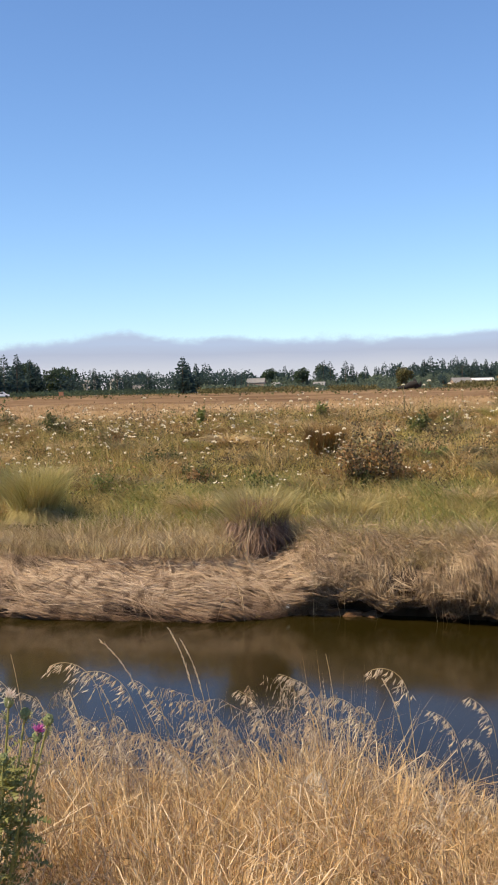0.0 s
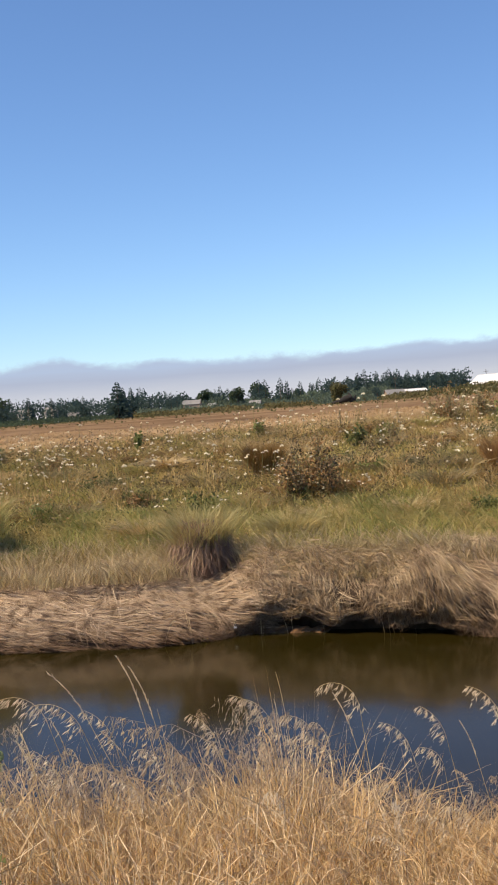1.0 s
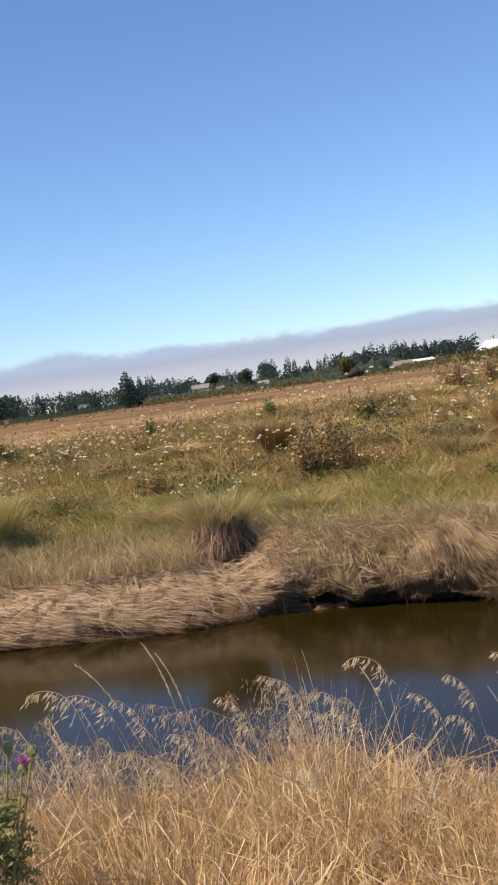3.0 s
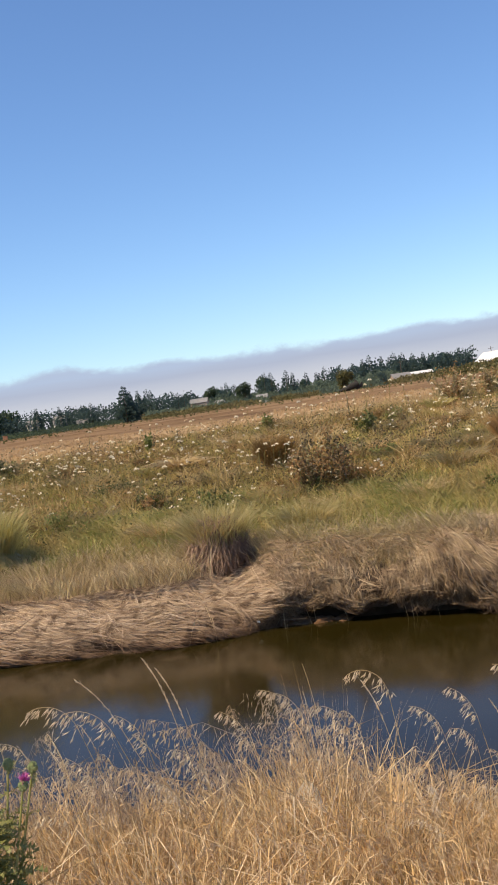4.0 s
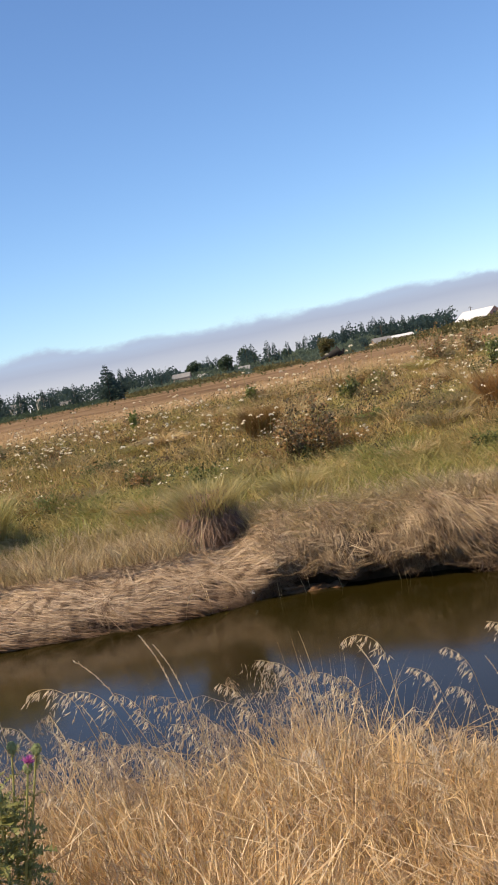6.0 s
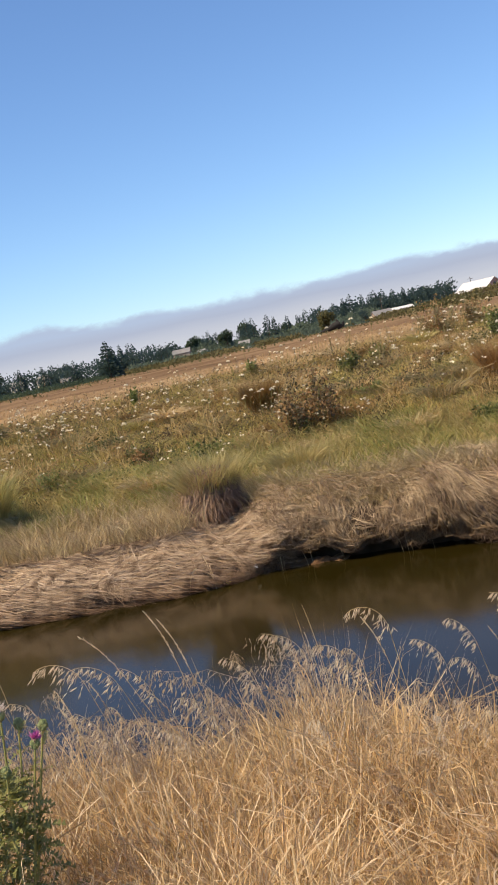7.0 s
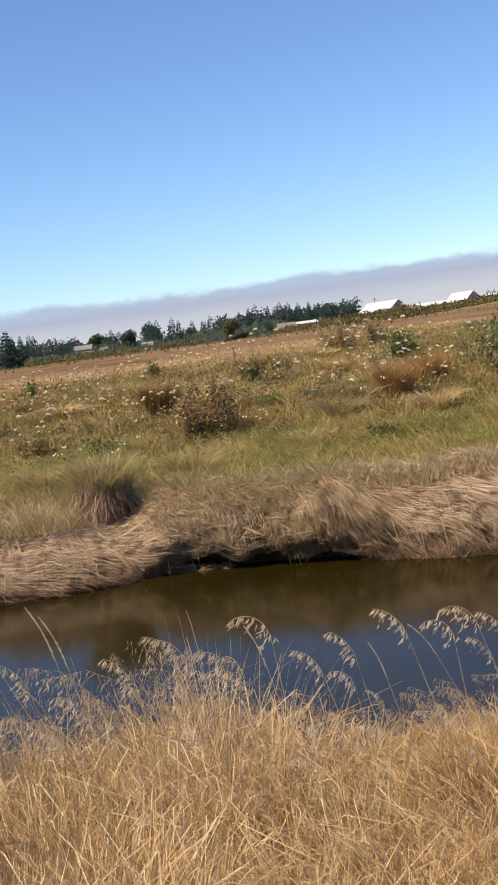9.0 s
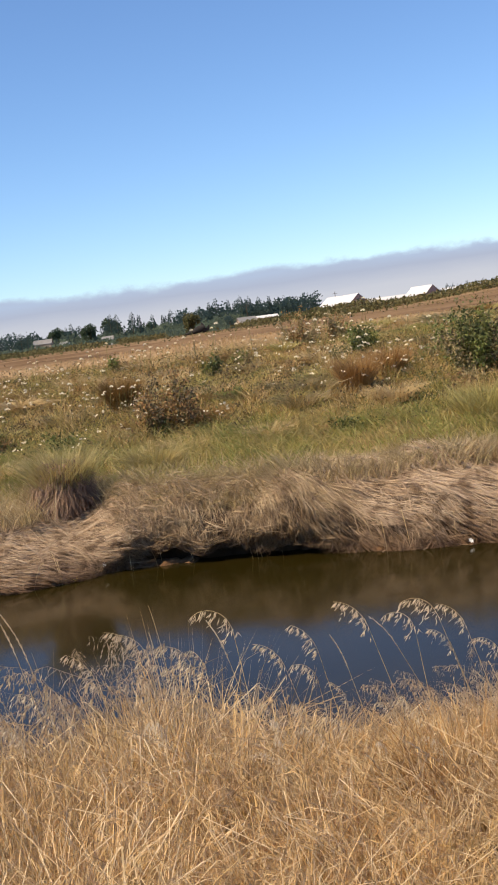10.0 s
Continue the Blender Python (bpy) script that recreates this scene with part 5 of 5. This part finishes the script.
# ---- tall stalks over the near grass ----
def stalk_arrays(h, lean, arch, style, seed):
    """A thin grass stem, straight below, its head nodding to one side. Gives stem, head, tip and height."""
    g = np.random.default_rng(seed)
    t = np.concatenate([np.linspace(0, 0.78, 8), np.linspace(0.80, 1, 11)])
    turn = lean + arch * np.clip((t - 0.80) / 0.20, 0, 1) ** 1.3
    step = h * np.diff(t)
    x, z = np.concatenate([[0], np.cumsum(-np.sin(turn[1:]) * step)]), np.concatenate([[0], np.cumsum(np.cos(turn[1:]) * step)])
    P = np.stack([x, 0.02 * h * np.sin(t * 3 + seed), z], -1)
    stem = tube_arrays(P, 0.0021 * (1 - 0.6 * t), 4)
    pl, wy, ln = [], [], []
    tan = unit(np.gradient(P, axis=0))
    for f in np.linspace(0.80, 0.995, 24 if style == "droop" else 30):
        c = np.array([np.interp(f, t, P[:, j]) for j in range(3)])
        w = np.array([np.interp(f, t, tan[:, j]) for j in range(3)])
        if style == "droop":
            out = unit(np.array([g.normal(-0.2, 0.6), g.normal(0, 0.6), 0.0]))
            reach = 0.055 * (1.12 - f) / 0.32 * g.uniform(0.15, 1.1) + 0.004
            for q in g.uniform(0.05, 1.1, g.integers(2, 5)):
                pl.append(c + (out * 0.7 + w * 0.5) * reach * q + np.array([0, 0, -1]) * reach * q ** 2)
                wy.append(out * 0.25 + np.array([-0.2, 0, -0.9]) + w * 0.4 + g.normal(0, 0.22, 3)), ln.append(g.uniform(0.018, 0.036))
        elif style == "spike":
            for q in range(2):
                pl.append(c), wy.append(w + g.normal(0, 0.2, 3)), ln.append(g.uniform(0.011, 0.018))
    head = seeds(pl, wy, np.array(ln), 0.0036 if style == "droop" else 0.0032) if pl else None
    return stem, head, P[-1], P.max(0)[2]


VARIANTS = [(1.0, 0.14, 1.5, "droop"), (1.0, 0.30, 1.7, "droop"), (1.0, 0.06, 1.3, "droop"), (1.0, 0.22, 0.3, "spike"), (1.0, 0.42, 0.4, "spike"), (1.0, 0.10, 0.1, "none"), (1.0, 0.36, 1.4, "droop"), (1.0, 0.20, 0.9, "droop"), (1.0, 0.10, 1.9, "droop"), (1.0, 0.26, 1.1, "droop")]
stalks = []
for i, (h, lean, arch, style) in enumerate(VARIANTS):
    stem, head, tip, top = stalk_arrays(h, lean, arch, style, i + 1)
    lab = {"droop": "tall dry grass stalk with a drooping seed panicle", "spike": "tall dry grass stalk with a slim seed spike", "none": "bare dry grass stalk"}[style]
    s = holder("grass_stalk", on_ground(-1.6 + 0.4 * i, 4.3 + 0.05 * i), lab, "grass stalk", "tall stalks on the near bank")
    part("stem", raw_mesh("stem", *stem), STALK, s)
    if head:
        tagged(part("panicle", raw_mesh("panicle", *head, shade=False), PANICLE, s), kind="stuff")
    stalks.append((s, tip, top, stem, head))

# stalks whose tips stand out against the water: tip place and variant
TIPS = [(-0.345, 4.35, 0.675, 3), (-0.30, 4.4, 0.615, 3), (-0.63, 4.4, 0.613, 4), (0.30, 4.45, 0.54, 5), (0.47, 4.4, 0.495, 8), (0.535, 4.45, 0.43, 3), (-0.84, 4.4, 0.546, 1), (-0.98, 4.3, 0.60, 5),
        (0.10, 4.4, 0.47, 9), (-0.07, 4.4, 0.415, 7), (0.31, 4.45, 0.36, 0), (0.71, 4.4, 0.322, 9), (1.08, 4.4, 0.415, 9), (1.366, 4.4, 0.365, 1), (1.05, 4.4, 0.28, 3), (1.24, 4.4, 0.30, 4),
        (1.68, 4.4, 0.155, 6), (-0.20, 4.4, 0.44, 5), (-0.70, 4.4, 0.50, 6), (0.147, 4.4, 0.455, 2), (1.80, 4.3, 0.22, 7), (0.86, 4.4, 0.20, 0), (1.50, 4.45, 0.20, 9), (-1.15, 4.3, 0.52, 1), (-0.50, 4.45, 0.45, 7)]
for x, y, z, v in TIPS:
    s, tip, top, _, _ = stalks[v]
    sc = (z - float(ground(x, y)) + 0.02) / top
    bx = x - tip[0] * sc
    copy_thing(s, pose(bx, y, float(ground(bx, y)) - 0.02, 0, 0, 0) @ Matrix.Scale(sc, 4))
for i in range(70):
    v = (0, 1, 2, 6, 7, 3, 8, 9, 4, 2)[i % 10]
    x, y = rng.uniform(-1.9, 3.0), rng.uniform(3.3, 4.95)
    copy_thing(stalks[v][0], placed(x, y, rng.normal(0, 45), float(sward(x, 4.3)) * rng.uniform(0.85, 1.12)))

def plume_arrays(h, lean, seed):
    """A faded, feathery head: hair-thin side branches with tiny chaff along a nodding tip."""
    g = np.random.default_rng(seed)
    t = np.linspace(0, 1, 8)
    turn = lean + 1.2 * np.clip((t - 0.6) / 0.4, 0, 1) ** 1.4
    P = np.stack([np.r_[0, np.cumsum(-np.sin(turn[1:]) * h / 7)], 0 * t, np.r_[0, np.cumsum(np.cos(turn[1:]) * h / 7)]], -1)
    stem = ribbon_arrays(P[None], np.array([0.003]), np.array([[0.3, 1.0, 0.1]]), 0.3)
    m = 58
    f = g.uniform(0.60, 1.0, m)
    c = np.stack([np.interp(f, t, P[:, k]) for k in range(3)], -1)
    out = np.stack([g.normal(-0.3, 0.6, m), g.normal(0, 0.6, m), g.normal(-0.35, 0.45, m)], -1)
    reach = g.uniform(0.010, 0.065, m) * (1.3 - f) / 0.5
    q = np.linspace(0, 1, 3)[None, :, None]
    B = c[:, None] + unit(out)[:, None] * reach[:, None, None] * q - np.array([0, 0, 0.7]) * reach[:, None, None] * q ** 2
    hair = ribbon_arrays(B, np.full(m, 0.0022), g.normal(0, 1, (m, 3)), 0.8)
    chaff = leaf_arrays(B[:, 2], out * 0.5 + np.array([-0.3, 0, -0.9]), g.uniform(0.016, 0.034, m), g.uniform(0.003, 0.0065, m))
    return join_arrays([stem, hair, chaff])


plumes, items = [plume_arrays(1.0, ln, 40 + k) for k, ln in enumerate((0.05, 0.16, 0.28, 0.10, 0.36))], []
for i in range(260):
    A = plumes[i % 5]
    x, y = rng.uniform(-2.1, 3.3), rng.uniform(4.05, 5.1)
    M = np.array(placed(x, y, rng.normal(0, 50), float(sward(x, 4.3)) * rng.uniform(0.76, 1.02) / float(A[0][:, 2].max())))
    items.append((A[0] @ M[:3, :3].T + M[:3, 3], A[1], A[2]))
link("seeding_grass", raw_mesh("seeding_grass", *join_arrays(items), shade=False), PLUME, "faded feathery grass heads over the dry grass", "grass", "stuff")


# ---- thistle ----
def spiny_leaf(length, seed):
    """A lobed thistle leaf with points along both sides, arching down."""
    g = np.random.default_rng(seed)
    n = 9
    bm = bmesh.new()
    mid = [bm.verts.new((length * i / n, 0, 0.10 * length * math.sin(3 * i / n) - 0.25 * length * (i / n) ** 2)) for i in range(n + 1)]
    for sgn in (-1, 1):
        for i in range(n):
            a, b = mid[i], mid[i + 1]
            wd = length * 0.24 * math.sin(math.pi * (i + 0.8) / (n + 1)) * g.uniform(0.6, 1.4)
            p = bm.verts.new((a.co.x + length * 0.13, sgn * wd, a.co.z + 0.05 * length * g.uniform(-1, 1.5)))
            bm.faces.new((a, b, p) if sgn > 0 else (b, a, p))
    me = bpy.data.meshes.new("leaf")
    bm.to_mesh(me)
    bm.free()
    me.materials.append(THISTLE)
    return me


def flower_head(parent, place, way, style):
    q = Vector(way).to_track_quat("Z", "Y").to_matrix().to_4x4()
    bm = bmesh.new()
    bmesh.ops.create_uvsphere(bm, u_segments=14, v_segments=10, radius=0.0135)
    for v in bm.verts:
        v.co.z *= 1.25
        v.co += v.co.normalized() * 0.0025 * (1 if (int(math.degrees(math.atan2(v.co.y, v.co.x)) / 25.7) + int(v.co.z * 400)) % 2 else -0.4)
    bm.transform(Matrix.Translation(place) @ q)
    b = part("bud", bm, BRACT, parent, "green spiny flower bud")
    if style != "bud":
        n = 90
        d = rng.normal(0, 0.45 if style == "pink" else 0.75, (n, 3)) + np.array([0, 0, 1.0])
        P0 = np.tile(np.array([0, 0, 0.014]), (n, 1)) + rng.normal(0, 0.004, (n, 3))
        d = unit(d) * (0.024 if style == "pink" else 0.026)
        P = P0[:, None] + d[:, None] * np.linspace(0, 1, 3)[None, :, None]
        A = ribbon_arrays(P, np.full(n, 0.0028), rng.normal(0, 1, (n, 3)), 0.6)
        M = np.array(Matrix.Translation(place) @ q)
        part("florets" if style == "pink" else "down", raw_mesh("florets", A[0] @ M[:3, :3].T + M[:3, 3], A[1], A[2]), PINK if style == "pink" else DOWN, b, "bright purple-pink florets" if style == "pink" else "fluffy cream seed down")


def thistle(x, y, tips, label, bush=46, spread=0.20):
    base = Vector(on_ground(x, y))
    t = holder("thistle", base, label, "thistle")
    leaf_meshes = [spiny_leaf(0.105, 1), spiny_leaf(0.085, 2), spiny_leaf(0.07, 3)]
    for tip, style in tips:
        p = Vector(tip) - base
        pts = [Vector((0, 0, 0)), Vector((p.x * 0.35, p.y * 0.4, p.z * 0.5)), Vector((p.x * 0.8, p.y, p.z * 0.85)), p]
        part("stem", raw_mesh("stem", *tube_arrays([tuple(v) for v in pts], [0.0065, 0.005, 0.0035, 0.003], 6)), THISTLE, t)
        flower_head(t, p, (p - pts[2]).normalized(), style)
        for i in range(13):
            f = rng.uniform(0.2, 0.96)
            c = pts[1].lerp(pts[3], f)
            ob = part("leaf", leaf_meshes[2], None, t)
            ob.matrix_basis = pose(*c, rng.uniform(-40, 40), rng.uniform(-50, 0), rng.uniform(0, 360)) @ Matrix.Scale(rng.uniform(0.5, 0.9), 4)
    for i in range(bush):
        th, z = rng.uniform(0, 360), 0.22 + 0.56 * rng.random() ** 0.8
        r = spread * rng.uniform(0, 1.0) * (1.1 - z)
        ob = part("leaf", leaf_meshes[i % 3], None, t)
        ob.matrix_basis = pose(r * math.cos(radians(th)), r * math.sin(radians(th)), z, rng.uniform(-30, 30), rng.uniform(-60, 25), th + rng.normal(0, 30)) @ Matrix.Scale(rng.uniform(0.6, 1.15), 4)
    return t


thistle(-0.80, 3.17, [((-0.645, 3.15, 0.636), "pink"), ((-0.618, 3.19, 0.672), "bud"), ((-0.73, 3.17, 0.735), "down"), ((-0.825, 3.2, 0.72), "bud"), ((-0.69, 3.2, 0.69), "bud"), ((-0.74, 3.12, 0.58), "bud"), ((-0.86, 3.1, 0.56), "down")],
        "spiny green thistle with purple and seeding heads in dry grass", 380, 0.21)
thistle(-1.12, 3.25, [((-1.16, 3.25, 0.62), "bud"), ((-1.05, 3.3, 0.55), "bud")], "small green thistle without open flowers", 40, 0.2)

# ---- at the water's edge ----
def clod(x, y, z, size, seed):
    bm = bmesh.new()
    bmesh.ops.create_icosphere(bm, subdivisions=3, radius=1)
    for v in bm.verts:
        d = noise.noise(v.co * 1.3 + Vector((seed, 0, 0))) * 0.5 + noise.noise(v.co * 4 + Vector((0, seed, 0))) * 0.2
        v.co = Vector((v.co.x * size[0], v.co.y * size[1], v.co.z * size[2])) * (1 + d)
    me = bpy.data.meshes.new("mud_clod")
    bm.to_mesh(me)
    bm.free()
    ob = link("mud_clod", me, MUD, "lump of slumped mud at the waterline", "mud clod", group="mud lumps along the bank")
    ob.location = (x, y, z)


for i, (x, sx) in enumerate(((0.60, 0.14), (0.80, 0.16), (1.0, 0.18), (1.2, 0.15), (1.42, 0.12), (3.5, 0.12))):
    clod(x, float(edge(x)) + 0.08, WATER_Z + 0.005, (sx, 0.13, 0.045 + 0.012 * (i % 2)), i * 3.1)


def bloom(x, y, z, mat, label, size=0.03):
    bm = bmesh.new()
    for i in range(6):
        a = i * 1.047
        c = bm.verts.new((0, 0, 0))
        p = [bm.verts.new((size * r * math.cos(a + d), size * r * math.sin(a + d), h)) for r, d, h in ((0.8, -0.45, size * 0.3), (1.15, 0, size * 0.45), (0.8, 0.45, size * 0.3))]
        bm.faces.new((c, p[0], p[1])), bm.faces.new((c, p[1], p[2]))
    bmesh.ops.create_icosphere(bm, subdivisions=1, radius=size * 0.3, matrix=Matrix.Translation((0, 0, size * 0.2)))
    me = bpy.data.meshes.new("fallen_bloom")
    bm.to_mesh(me)
    bm.free()
    ob = link("fallen_bloom", me, mat, label, "flower")
    ob.matrix_basis = pose(x, y, z, 50, 0, 20)


bloom(0.055, 12.60, -1.02, YELLOW, "yellow bloom caught at the waterline", 0.032)
bloom(0.41, 12.72, -0.93, WHITE, "white bloom caught in thatch at the water", 0.03)
bloom(-0.12, 12.66, -0.95, WHITE, "small white bloom on the thatch edge", 0.022)
bloom(4.32, 10.98, -1.0, WHITE, "white bloom at the far waterline", 0.03)

n = 24
x = rng.uniform(-1.0, 5.0, n)
a = np.stack([x, edge(x) - 0.02, rng.uniform(-0.85, -0.5, n)], -1)
t = np.linspace(0, 1, 6)[None, :, None]
w = np.stack([rng.normal(0.03, 0.12, n), rng.uniform(-0.18, -0.05, n), rng.uniform(-0.1, 0.05, n)], -1)
P = a[:, None] + w[:, None] * t - np.array([0, 0, 1.0]) * (rng.uniform(0.3, 0.55, n)[:, None, None] * t ** 2)
link("hanging_straws", raw_mesh("hanging_straws", *ribbon_arrays(P, rng.uniform(0.006, 0.011, n), rng.normal(0, 1, (n, 3)), 0.4)), STALK,
     "single pale straws hanging into the water", "dead grass", "stuff")

tiny = copy_thing(heads[3], pose(0.874, 2.45, float(ground(0.874, 2.45)) - 0.02) @ Matrix.Scale(0.78, 4))
grass_tuft(1.32, 3.6, 0.12, 0.66, RUST, "reddish-brown withered grass on the near bank", 1100, 0.25, (0.002, 0.005), 0.35)
grass_tuft(-1.30, 3.95, 0.12, 0.62, RUST, "reddish dry plant on the near bank", 500, 0.15, (0.003, 0.006), 0.2)
